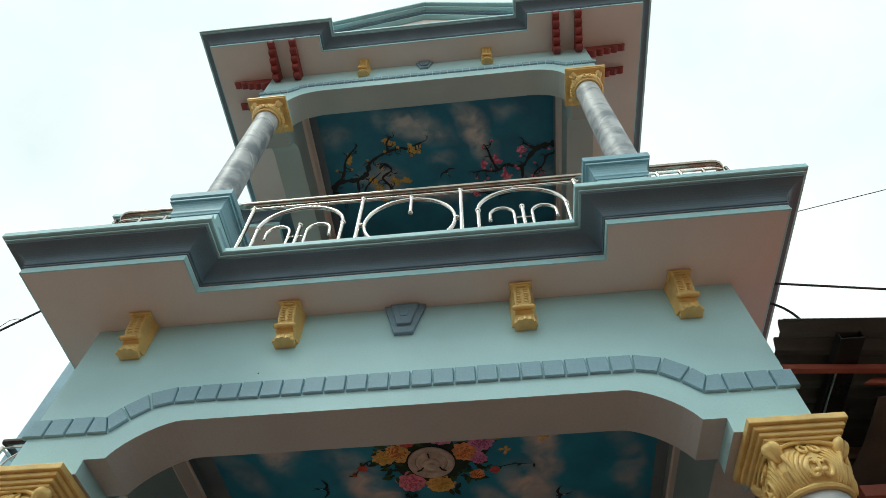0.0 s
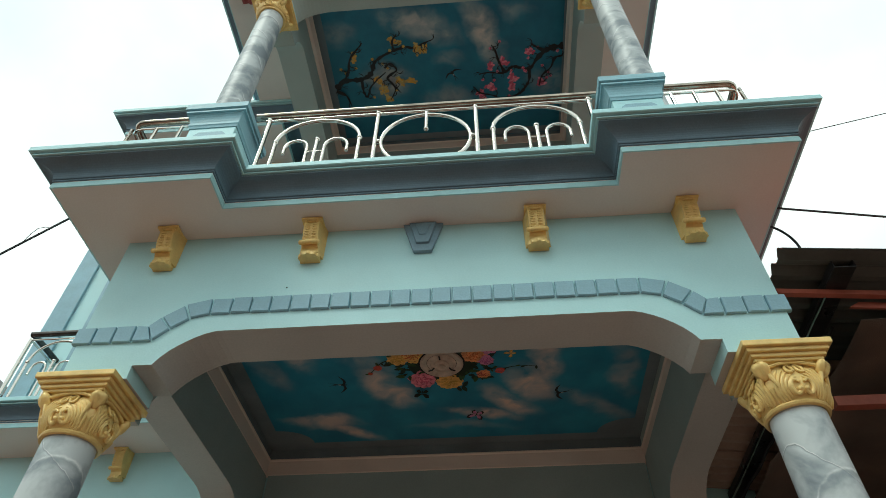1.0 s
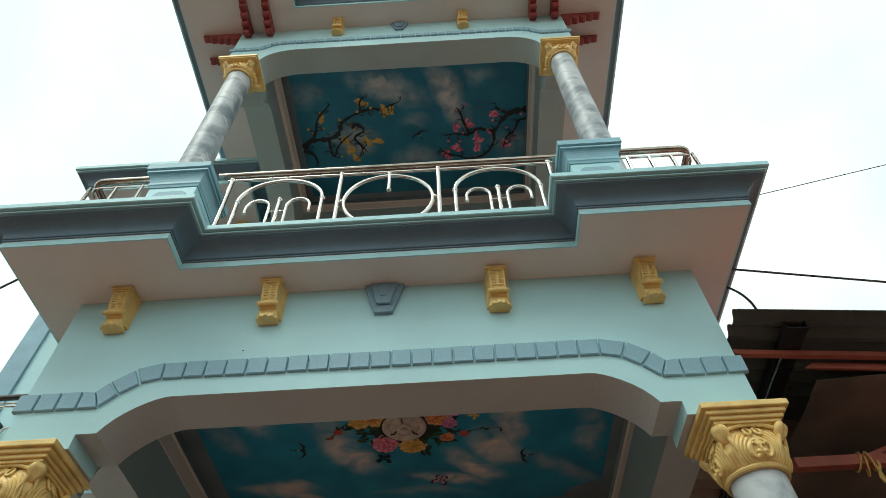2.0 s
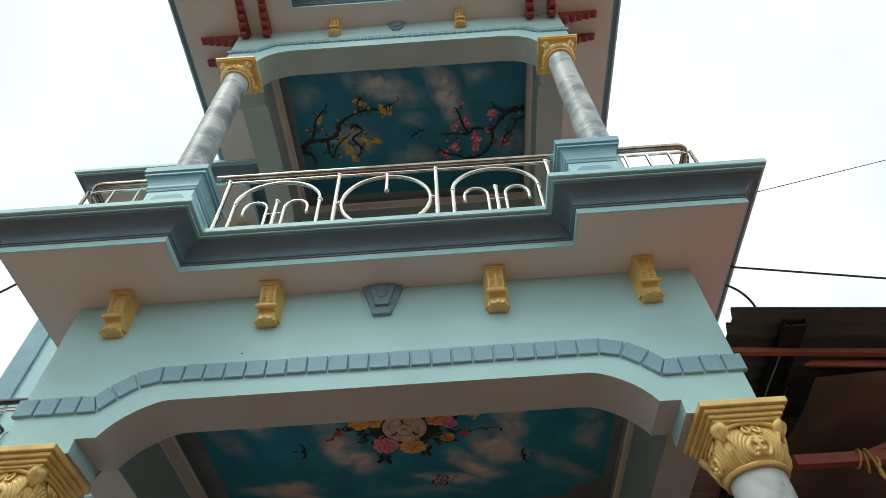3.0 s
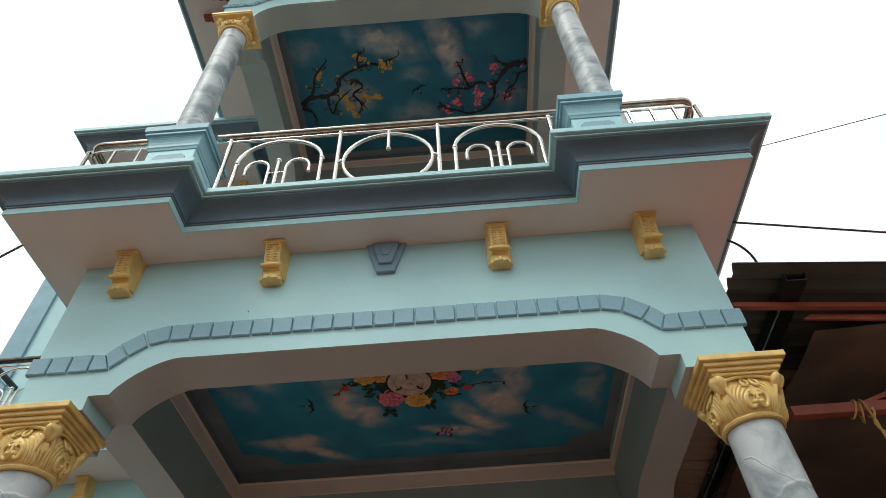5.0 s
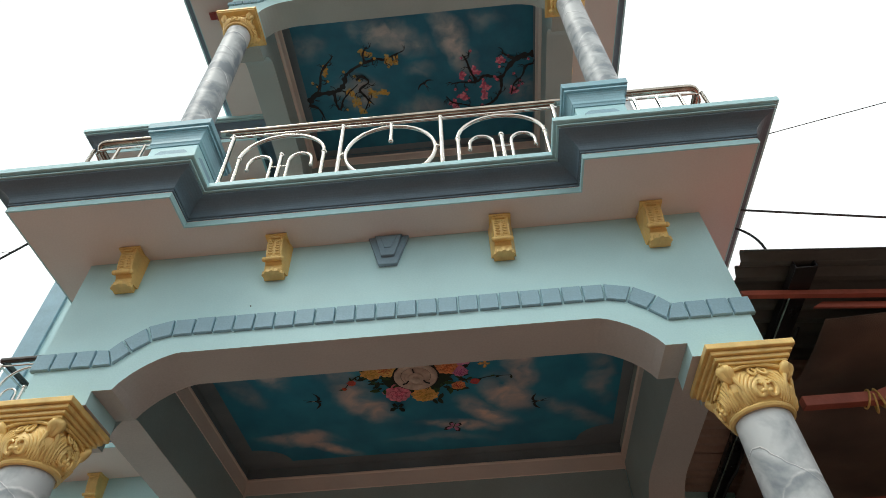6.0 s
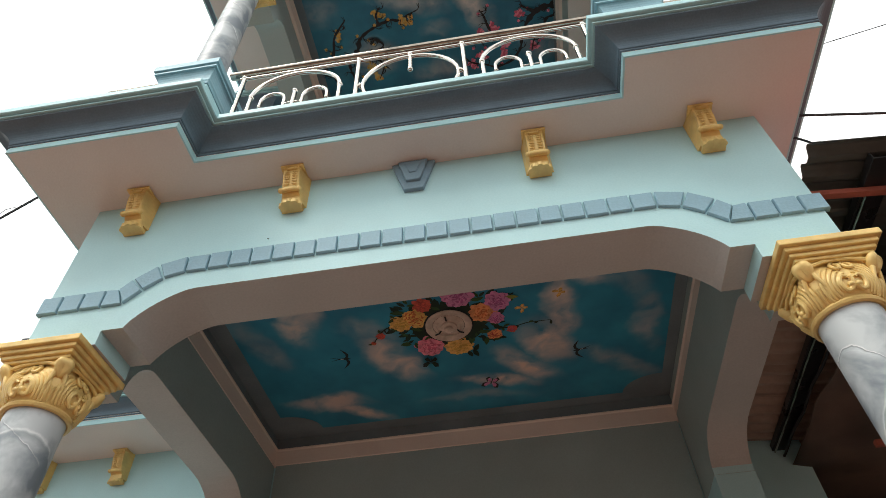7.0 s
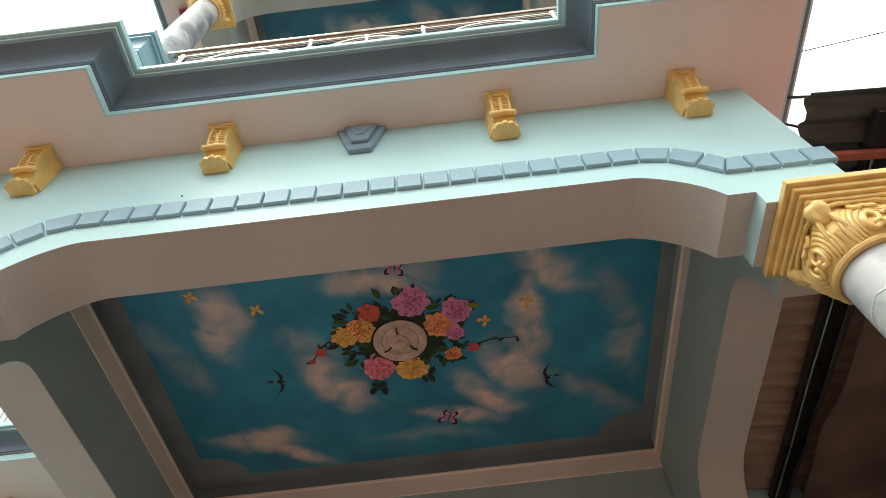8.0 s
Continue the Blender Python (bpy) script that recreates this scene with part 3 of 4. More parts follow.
        tube(carve, [on(th0, 0.16 + 0.05 * i, 0.004) for i in range(7)], 0.008 * k, 7, taper=lambda w: 0.5 + 0.7 * math.sin(math.pi * w))
        # hollowed leaf tip curling out at the corner, between two stems
        tc = th0 + math.pi / 4
        out = Vector((math.cos(tc), math.sin(tc), 0))
        side = Vector((-out.y, out.x, 0))
        middle = Vector(on(tc, 0.80, 0.020))
        lobe = bmesh.ops.create_uvsphere(carve, u_segments=20, v_segments=14, radius=1.0)["verts"]
        for v in lobe:
            a, b, c = v.co
            fold = 1 - 0.42 * math.exp(-(b / 0.34) ** 2) * max(0.0, a) - 0.10 * math.exp(-((c + 0.2) / 0.5) ** 2)
            lean = 0.45 * c
            v.co = middle + k * (out * (0.036 * (a * fold + lean)) + side * (0.041 * b * (1 + 0.25 * c)) + Vector((0, 0, 0.046 * c * fold)))
        for s in (-1, 1):
            tube(carve, [on(tc + s * (0.24 - 0.12 * (i / 8)), 0.22 + 0.46 * i / 8, 0.003 + 0.010 * i / 8) for i in range(9)], 0.011 * k, 8, taper=lambda w: 0.3 + 0.8 * w)
        tube(carve, [on(tc, 0.06 + 0.055 * i, 0.002) for i in range(7)], 0.011 * k, 7, taper=lambda w: 0.3 + 0.9 * w)
        part("carving", carve, M_GOLD, cap, "gold painted scrolls and a curling leaf", smooth=True)
    shaft = bmesh.new()
    lathe(shaft, [(radius * 1.35, 0.0), (radius * 1.35, 0.09), (radius * 1.12, 0.13), (radius * 1.06, 0.2), (radius * 1.03, height * 0.5), (radius, zb - 0.02), (radius, zb + 0.03)], 48)
    part("shaft", shaft, M_MARBLE, t, "grey veined marble-painted round shaft", smooth=True)
    return t


column("column", (1.80, 0.12, 3.70), 3.70, 1.0, 0.130, "grey marbled porch column with a carved gold capital")
column("column", (-1.825, 0.12, 3.70), 3.70, 1.0, 0.130, "grey marbled porch column with a carved gold capital")
column("upper_column", (1.735, 0.095, 8.56), 3.57, 1.0, 0.124, "pale grey marbled upper column with a carved gold capital", 0.15, ((-0.036, 0.0, 0.213), (-0.054, -0.036, 0.204)))
column("upper_column", (-1.772, 0.085, 8.56), 3.57, 1.0, 0.124, "pale grey marbled upper column with a carved gold capital", 0.15, ((-0.036, 0.0, 0.213), (-0.054, -0.036, 0.204)))


# ---- corbels and keystones ----
def corbel(name, k, label):
    """A gold scroll bracket: back plate, ribbed curved front, notched foot. Its origin is the top of its back."""
    t = thing(name, (0, 0, 0), label, "corbel", "gold corbels under the cornice")
    b = bmesh.new()
    side = [(0.0, 0.0), (-0.118, 0.0), (-0.118, -0.022), (-0.110, -0.030), (-0.110, -0.070), (-0.104, -0.105), (-0.094, -0.140), (-0.080, -0.172), (-0.070, -0.190), (-0.056, -0.200), (-0.052, -0.232), (0.0, -0.240)]
    prism(b, [(y * k, z * k) for y, z in side], along_x, -0.045 * k, 0.045 * k)
    for v in b.verts:
        v.co.x *= 1 + 0.60 * max(0.0, 1 + v.co.y / (0.075 * k)) ** 1.4
    part("bracket", b, M_GOLD, t)
    b = bmesh.new()
    box(b, -0.064 * k, 0.064 * k, -0.128 * k, 0.0, -0.016 * k, -0.001 * k, 0.003)
    box(b, -0.028 * k, 0.028 * k, -0.122 * k, -0.10 * k, -0.032 * k, -0.012 * k, 0.003)
    part("plate", b, M_GOLD, t)
    b = bmesh.new()
    for i in range(7):
        z = -0.045 - 0.0175 * i
        y = float(np.interp(-z, (0.03, 0.07, 0.105, 0.14, 0.172), (-0.110, -0.110, -0.104, -0.094, -0.080)))
        for s in (-1, 1):
            tube(b, [(s * 0.008 * k, y * k, (z - 0.001) * k), (s * 0.013 * k, (y - 0.003) * k, (z - 0.007) * k), (s * 0.021 * k, (y - 0.003) * k, (z - 0.009) * k), (s * 0.029 * k, (y - 0.003) * k, (z - 0.007) * k), (s * 0.034 * k, y * k, (z - 0.001) * k)], 0.0030 * k, 6)
    part("ribs", b, M_GOLD, t, smooth=True)
    b = bmesh.new()
    tube(b, [(x * k, (-0.088 - 0.004 * math.cos(x * 38)) * k, -0.178 * k) for x in [-0.048 + 0.012 * i for i in range(9)]], 0.0145 * k, 10)
    for s in (-1, 1):
        ball(b, (s * 0.049 * k, -0.0885 * k, -0.178 * k), 0.016 * k)
    part("roll", b, M_GOLD, t, smooth=True)
    b = bmesh.new()
    edge = [(0.058, 0.0), (0.056, -0.026)]
    for i in range(5):
        m = math.pi * (i + 0.5) / 5
        cx, cy = 0.050 * math.cos(m), -0.034 - 0.034 * math.sin(m)
        edge += [(cx + 0.0155 * math.cos(m + a), cy - 0.0155 * math.sin(m + a)) for a in (-1.1, -0.55, 0.0, 0.55, 1.1)]
    edge += [(-0.056, -0.026), (-0.058, 0.0)]
    prism(b, [(x * k, y * k) for x, y in edge], along_z, -0.266 * k, -0.242 * k)
    part("foot", b, M_GOLD, t)
    return t


def keystone(name, k, label):
    """A stepped slate-blue wedge."""
    t = thing(name, (0, 0, 0), label, "keystone", "keystones")
    core = [(-0.050, -0.030), (-0.028, -0.030), (-0.006, -0.092), (0.006, -0.092), (0.028, -0.030), (0.050, -0.030), (0.020, -0.122), (-0.020, -0.122)]
    for nm, outline, d in (("wedge", [(-0.128, 0.0), (0.128, 0.0), (0.056, -0.245), (-0.056, -0.245)], 0.024), ("step", [(-0.086, -0.004), (0.086, -0.004), (0.040, -0.185), (-0.040, -0.185)], 0.042), ("core", core, 0.049)):
        b = bmesh.new()
        prism(b, [(x * k, z * k) for x, z in outline], along_y, -d * k, 0.004)
        bmesh.ops.bevel(b, geom=list(b.edges), offset=0.003 * k, segments=1, affect="EDGES")
        part(nm, b, M_KEY, t)
    return t


first = corbel("corbel", 1.06, "gold painted scroll corbel on the porch beam")
first.location = (-1.66, -0.003, 4.782)
for x in (-0.722, 0.679, 1.606):
    copy_thing(first, pose(x, -0.003, 4.782))
keystone("keystone", 1.0, "slate blue stepped keystone on the porch beam").location = (-0.027, -0.003, 4.782)
ufirst = corbel("corbel", 1.0, "small gold painted corbel on the upper beam")
ufirst.location = (-0.785, UY - 0.003, 9.575)
copy_thing(ufirst, pose(0.722, UY - 0.003, 9.575))
keystone("keystone", 0.85, "small slate blue keystone on the upper beam").location = (-0.045, UY - 0.003, 9.575)

copy_thing(ufirst, pose(C - 1.951, 1.45, 9.575, rz=-90))
copy_thing(ufirst, pose(C + 1.951, 1.45, 9.575, rz=90))

# corbels of the set-back wings
for x, z in ((-3.17, 4.782), (-3.92, 4.782)):
    copy_thing(first, pose(x, 2.697, z))


b = bmesh.new()
bmesh.ops.create_icosphere(b, subdivisions=1, radius=0.0045, matrix=Matrix.Translation((-0.832, -0.003, 4.305)))
tagged(part("nail", b, M_BLACK, smooth=True), "small black nail driven into the beam", "nail")

# ---- pedestals ----
def pedestal(place, label):
    t = thing("pedestal", place, label, "pedestal", "balcony pedestals")
    b = bmesh.new()
    h = 0.83
    box(b, -0.17, 0.17, -0.17, 0.17, 0.0, h - 0.24, 0.004)
    part("die", b, M_BAND, t)
    for s in range(4):
        b = bmesh.new()
        w, z0, z1, c = 0.115, 0.1, h - 0.30, 0.03
        prism(b, [(-w + c, z0), (w - c, z0), (w, z0 + c), (w, z1 - c), (w - c, z1), (-w + c, z1), (-w, z1 - c), (-w, z0 + c)], along_y, -0.178, -0.169)
        bmesh.ops.rotate(b, verts=b.verts, cent=(0, 0, 0), matrix=Matrix.Rotation(s * math.pi / 2, 3, "Z"))
        part("panel", b, M_BLOCK, t, "raised slate blue panel")
    b = bmesh.new()
    ring = [(-0.17, -0.17), (0.17, -0.17), (0.17, 0.17), (-0.17, 0.17)]
    z = h - 0.24
    sec = [(-0.16, z), (0.006, z), (0.010, z + 0.02), (0.016, z + 0.03)]
    sec += [(0.012 + 0.030 * (1 - math.cos(a)), z + 0.03 + 0.10 * math.sin(a)) for a in (0.3, 0.6, 0.9, 1.2, 1.5)]
    sec += [(0.034, z + 0.135), (0.034, z + 0.145), (0.050, z + 0.147), (0.050, z + 0.165), (0.040, z + 0.168), (0.040, z + 0.178), (0.060, z + 0.182), (0.060, h), (-0.16, h)]
    sweep(b, ring, sec, True)
    part("cap", b, M_CAP, t, "slate blue moulded cap")
    return t


ZB = 5.02
pedestal((1.455, -0.152, ZB), "pale blue moulded pedestal carrying the balcony railing")
pedestal((-1.532, -0.152, ZB), "pale blue moulded pedestal beside the balcony railing")


b = bmesh.new()
bmesh.ops.create_icosphere(b, subdivisions=2, radius=0.05, matrix=Matrix.Translation((1.36, -0.24, ZB + 0.83)) @ Matrix.Diagonal((1.2, 0.9, 0.75, 1)))
tagged(part("plaster_lump", b, M_CREAMY, smooth=True), "small white plaster lump on the pedestal cap", "plaster")


# ---- railings ----
def arc(cx, cz, rx, rz, a0, a1, n=14):
    return [(cx + rx * math.cos(math.radians(a0 + (a1 - a0) * i / n)), cz + rz * math.sin(math.radians(a0 + (a1 - a0) * i / n))) for i in range(n + 1)]


def bar(t, name, pts, r, at=None, closed=False):
    b = bmesh.new()
    tube(b, pts if at is None else [at(u, z) for u, z in pts], r, 10, closed)
    return part(name, b, M_RAIL if "hand" in name or name == "side_rail" else M_STEEL, t, smooth=True)


def arch_panel(t, at, u0, u1, h):
    """Tall arch with two hooked inner bars and a short middle post."""
    m, w = (u0 + u1) / 2, (u1 - u0) / 2
    zs = h * 0.61
    bar(t, "arch", [(u0, 0)] + arc(m, zs, w, h * 0.275, 180, 0, 18) + [(u1, 0)], 0.0145, at)
    for s in (-1, 1):
        b = bmesh.new()
        ball(b, at(m + s * w, zs), 0.021)
        part("knuckle", b, M_STEEL, t, smooth=True)
        r = w * 0.27
        c = m + s * (0.20 * w + r)
        bar(t, "hook", [(m + s * 0.20 * w, 0)] + arc(c, h * 0.52, r, r * 1.05, 180 if s > 0 else 0, 0 if s > 0 else 180, 10) + [(c + s * r, h * 0.46)], 0.0118, at)
        b = bmesh.new()
        ball(b, at(c + s * r, h * 0.45), 0.014)
        part("knob", b, M_STEEL, t, smooth=True)
    bar(t, "short_post", [(m, 0), (m, h * 0.60)], 0.0145, at)
    b = bmesh.new()
    ball(b, at(m, h * 0.615), 0.021)
    part("knob", b, M_STEEL, t, smooth=True)
    bar(t, "tie", [(m - 0.20 * w, h * 0.46), (m + 0.20 * w, h * 0.46)], 0.005, at)


def front_railing(x0, x1, y, z, h):
    t = thing("railing", (0, 0, 0), "polished stainless steel balcony railing with arches and a ring", "railing", "balcony railings")

    def at(u, v):
        return (u, y, z + v)

    bar(t, "handrail", [(x0 - 0.08, h), (x1 + 0.08, h)], 0.029, at)
    bar(t, "under_rail", [(x0, h - 0.068), (x1, h - 0.068)], 0.012, at)
    m = (x0 + x1) / 2
    posts = (x0 + 0.03, m - 0.362, m + 0.362, x1 - 0.03)
    for u in posts:
        bar(t, "post", [(u, 0), (u, h - 0.06)], 0.0168, at)
        b = bmesh.new()
        ball(b, at(u, h - 0.058), 0.023)
        part("knob", b, M_STEEL, t, smooth=True)
    arch_panel(t, at, x0 + 0.13, posts[1] - 0.115, h)
    arch_panel(t, at, posts[2] + 0.115, x1 - 0.13, h)
    bar(t, "ring", arc(m, h * 0.535, 0.318, h * 0.335, 0, 348, 30), 0.0142, at, True)
    bar(t, "drop_bar", [(m, h - 0.09), (m, h * 0.68)], 0.0142, at)
    for u, v in ((m, h - 0.095), (m, h * 0.67), (posts[1] + 0.03, h * 0.535), (posts[2] - 0.03, h * 0.535)):
        b = bmesh.new()
        ball(b, at(u, v), 0.019)
        part("knob", b, M_STEEL, t, smooth=True)
    return t


def plain_railing(path, z, h, step, label, posts_at=()):
    """A railing that follows a plan line with rounded corners: two rails and upright bars."""
    t = thing("railing", (0, 0, 0), label, "railing", "balcony railings")
    pts = [Vector((x, y, z + h)) for x, y in path]
    smooth = [pts[0]]
    for a, p, c in zip(pts, pts[1:], pts[2:]):
        d1, d2 = (a - p).normalized() * 0.08, (c - p).normalized() * 0.08
        for i in range(6):
            w = i / 5
            smooth.append((p + d1) * (1 - w) ** 2 + p * 2 * w * (1 - w) + (p + d2) * w ** 2)
    smooth.append(pts[-1])
    b = bmesh.new()
    tube(b, smooth, 0.027, 10)
    part("handrail", b, M_RAIL, t, smooth=True)
    b = bmesh.new()
    tube(b, [p - Vector((0, 0, 0.085)) for p in smooth], 0.010, 8)
    part("under_rail", b, M_STEEL, t, smooth=True)
    for a, c in zip(pts, pts[1:]):
        n = max(1, round((c - a).length / step))
        for i in range(n + 1):
            p = a.lerp(c, i / n)
            b = bmesh.new()
            tube(b, [(p.x, p.y, z), (p.x, p.y, z + h - 0.08)], 0.013, 8)
            part("post", b, M_STEEL, t, smooth=True)
    return t


front_railing(-1.235, 1.205, -0.183, ZB, 0.92)
plain_railing([(1.60, -0.20), (2.25, -0.20), (2.25, 2.0)], ZB, 0.92, 0.17, "polished stainless steel side railing of the balcony")
plain_railing([(-1.68, -0.20), (-2.27, -0.20), (-2.27, 2.0)], ZB, 0.92, 0.17, "polished stainless steel side railing of the balcony")

# ---- set-back wing on the open side ----
LW = [(-4.55, 2.74), (-4.55, 2.16), (-2.20, 2.16), (-2.20, 2.74)]
cornice("wing_balcony_cornice", LW, 4.785, "pale and slate blue balcony cornice of the set-back wing", inner=[(-4.547, 2.75), (-4.547, 2.163), (-2.203, 2.163), (-2.203, 2.75)])


def wing_railing(x0, x1, y, z, h):
    t = thing("railing", (0, 0, 0), "polished stainless steel railing of the wing balcony", "railing", "balcony railings")

    def at(u, v):
        return (u, y, z + v)

    # Both rails take the steel with backlight shade in its colour.
    for rail in (bar(t, "handrail", [(x0 - 0.02, h), (x1, h)], 0.032, at), bar(t, "side_rail", [(x0, y, z + h), (x0, y + 0.5, z + h)], 0.032)):
        rail.data.materials[0] = M_BACKLIT
    bar(t, "under_rail", [(x0, h - 0.07), (x1, h - 0.07)], 0.010, at)
    bar(t, "side_under_rail", [(x0, y, z + h - 0.07), (x0, y + 0.5, z + h - 0.07)], 0.010)
    u = x0
    for u in (x0, x0 + 0.78, x0 + 1.56):
        bar(t, "post", [(u, 0), (u, h - 0.06)], 0.020, at)
    for u in (x0 + 0.10, x0 + 0.88):
        arch_panel(t, at, u, u + 0.56, h)
    return t


wing_railing(-4.42, -2.3, 2.24, ZB, 0.925)
b = bmesh.new()
box(b, -4.78, -4.52, 2.665, 2.70, 4.99, 9.3, 0.004)
tagged(part("corner_trim", b, M_BLOCK), "slate blue corner strip of the house wall", "trim", kind="structure")
b = bmesh.new()
box(b, -4.30, -4.18, 2.68, 2.70, 4.99, 9.3, 0.004)
tagged(part("wall_trim", b, M_BLOCK), "slate blue upright strip on the house wall", "trim", kind="structure")

UW = [(-4.55, 2.75), (-4.55, 1.92), (-2.30, 1.92), (-2.30, 2.75)]
cornice("wing_roof_cornice", UW, 9.25, "pale and slate blue roof cornice of the set-back wing", 1.6, face=0.36, inner=[(-4.546, 2.75), (-4.546, 1.924), (-2.304, 1.924), (-2.304, 2.75)])
for x in (-2.55,):
    copy_thing(first, pose(x, 2.697, 9.25))

# ---- red brackets under the roof ----
def red_bracket(name, place, turn, length, label):
    """A stepped arm of four lobes that reaches out under the eave."""
    t = thing(name, place, label, "bracket", "red eave brackets")
    for i in range(5):
        b = bmesh.new()
        y1 = -length * i / 5
        y0 = -length * (i + 1) / 5 - 0.012
        drop = 0.20 - 0.034 * i
        pts = [(y1, 0.0), (y0, 0.0), (y0, -drop * 0.50)] + [(y0 + 0.026 - 0.030 * math.cos(a), -drop + 0.030 - 0.034 * math.sin(a)) for a in (-0.4, 0.2, 0.8, 1.4, 2.0, 2.6)] + [(y1, -drop * 0.74)]
        prism(b, pts, along_x, -0.039, 0.039)
        bmesh.ops.bevel(b, geom=list(b.edges), offset=0.006, segments=1, affect="EDGES")
        part("lobe", b, M_RED, t)
    t.rotation_euler = (0, 0, radians(turn))
    return t


rb = red_bracket("red_bracket", (-1.872, UY, 9.575), 0, 0.455, "dark red stepped wooden bracket under the roof cornice")
for x in (-1.61, 1.565, 1.828):
    copy_thing(rb, pose(x, UY, 9.575))
for y in (0.03, 0.31):
    copy_thing(rb, pose(C + UX, y, 9.575, 0, 0, 90))
    copy_thing(rb, pose(C - UX, y, 9.575, 0, 0, -90))
for x in (-3.55, -3.15):
    copy_thing(rb, pose(x, 2.42, 9.25))

# ---- pediment on the roof ----
ped = thing("pediment", (0, 0, 0), "pale blue triangular pediment on the roof edge", "pediment", kind="structure")
b = bmesh.new()
prism(b, [(C - 1.45, 9.79), (C + 1.45, 9.79), (C, 10.50)], along_y, -0.30, -0.16)
part("field", b, M_SOFFIT, ped, "cream painted field of the pediment")
for s_ in (-1, 1):
    for nm, d0, d1, out, mat in (("raking_lip", 0.0, 0.04, 0.36, M_BAND), ("raking_cove", 0.04, 0.10, 0.39, M_COVE), ("raking_fillet", 0.10, 0.125, 0.44, M_BAND), ("raking_groove", 0.125, 0.16, 0.43, M_COVE), ("raking_crown", 0.16, 0.20, 0.48, M_BAND)):
        b = bmesh.new()
        prism(b, [(C + s_ * 1.50, 9.795 + d0), (C, 10.52 + d0), (C, 10.52 + d1), (C + s_ * 1.50, 9.795 + d1)], along_y, -out, -0.16)
        part(nm, b, mat, ped)

# ---- a house behind the open side ----
far_house = thing("neighbour_house", (-13.5, 9.0, 0), "dark weathered neighbouring house with a sloping roof", "house")
b = bmesh.new()
prism(b, [(-3.8, 0.0), (3.8, 0.0), (3.8, 8.75), (0.0, 11.8), (-3.8, 8.75)], along_y, -2.0, 2.5)
part("wall", b, M_DARK, far_house)
b = bmesh.new()
prism(b, [(-4.3, 8.75), (-4.3, 8.45), (0.0, 11.85), (4.3, 8.45), (4.3, 8.75), (0.0, 12.2)], along_y, -2.4, 2.9)
part("roof", b, M_TIN, far_house, "dark weathered sloping roof")


# ---- neighbour's lean-to ----
shed = thing("lean_to_roof", (0, 0, 0), "rusty brown corrugated tin lean-to roof beside the house", "roof", kind="structure")


def tin_sheet(y0, y1, lift, mat, label):
    b = bmesh.new()
    pitch, n = 0.122, int((y1 - y0) / 0.0112)
    row = []
    for i in range(n + 1):
        y = y0 + (y1 - y0) * i / n
        row.append((y, lift + 0.028 * max(-0.55, math.cos(2 * math.pi * (y + 0.12) / pitch))))
    va = [b.verts.new((1.97, y, 4.265 + w)) for y, w in row]
    vb = [b.verts.new((6.5, y, 3.83 + w)) for y, w in row]
    vc = [b.verts.new((1.97, y, 4.269 + w)) for y, w in row]
    vd = [b.verts.new((6.5, y, 3.834 + w)) for y, w in row]
    for i in range(n):
        b.faces.new((va[i], va[i + 1], vb[i + 1], vb[i]))
        b.faces.new((vc[i], vd[i], vd[i + 1], vc[i + 1]))
    b.faces.new((va[0], vb[0], vd[0], vc[0]))
    b.faces.new((va[n], vc[n], vd[n], vb[n]))
    sheet = part("tin_sheet", b, mat, shed, label)
    # The top faces act as an added red reflector under the soffit.
    sheet.data.materials.append(M_TIN_BOUNCE)
    for f in sheet.data.polygons:
        if f.normal.z > 0.5:
            f.material_index = 1


tin_sheet(-0.17, 0.86, 0.0, M_TIN, "dark weathered tin sheet")
# Rear sheets use the paler tin, with the bounced light in its colour.
tin_sheet(0.78, 2.10, 0.012, M_TIN_LIT, "red brown corrugated tin sheet, brightened in colour for bounced light")
tin_sheet(2.02, 3.48, 0.0, M_TIN_LIT, "red brown corrugated tin sheet, brightened in colour for bounced light")


def sloped(x):
    return 4.265 - (x - 1.97) * 0.435 / 4.53


b = bmesh.new()
prism(b, [(1.98, sloped(1.98) - 0.112), (6.4, sloped(6.4) - 0.112), (6.4, sloped(6.4) - 0.080), (1.98, sloped(1.98) - 0.080)], along_y, 0.085, 0.12)
tagged(part("purlin", b, M_OXIDE), "red oxide steel purlin under the tin roof", "beam", "shed steelwork")
gutter = thing("gutter", (0, 0, 0), "black folded metal gutter under the tin roof", "gutter")
for x0, x1, z0, z1 in ((-0.06, 0.06, 4.160, 4.168), (-0.06, -0.052, 4.168, 4.212), (0.052, 0.06, 4.168, 4.212)):
    b = bmesh.new()
    box(b, x0, x1, -0.09, 3.25, z0, z1, 0.002)
    for v in b.verts:
        v.co.x += 2.293 + 0.025 * v.co.y
    part("gutter_side" if x1 - x0 < 0.1 else "gutter_bottom", b, M_BLACK, gutter)
# Thin bright bar added to imitate the highlight along the gutter's edge.
b = bmesh.new()
tube(b, [(2.25 + 0.025 * y, y, 4.148 + 0.004 * math.sin(5 * y)) for y in [0.13 + 0.2 * i for i in range(16)]], 0.0075, 8)
tagged(part("glint_bar", b, M_RAIL, smooth=True), "thin grey metal bar added as the glint along the black gutter", "pipe")
b = bmesh.new()
prism(b, [(2.36, sloped(2.36) - 0.150), (6.3, sloped(6.3) - 0.168), (6.3, sloped(6.3) - 0.108), (2.42, sloped(2.42) - 0.112)], along_y, 0.15, 0.165)
tagged(part("batten", b, M_OXIDE), "red brown batten behind the purlin", "beam")
b = bmesh.new()
tube(b, [(2.37, 0.4 + 0.28 * i, 4.135 - 0.03 * abs(math.sin(i * 1.3))) for i in range(11)], 0.010, 6)
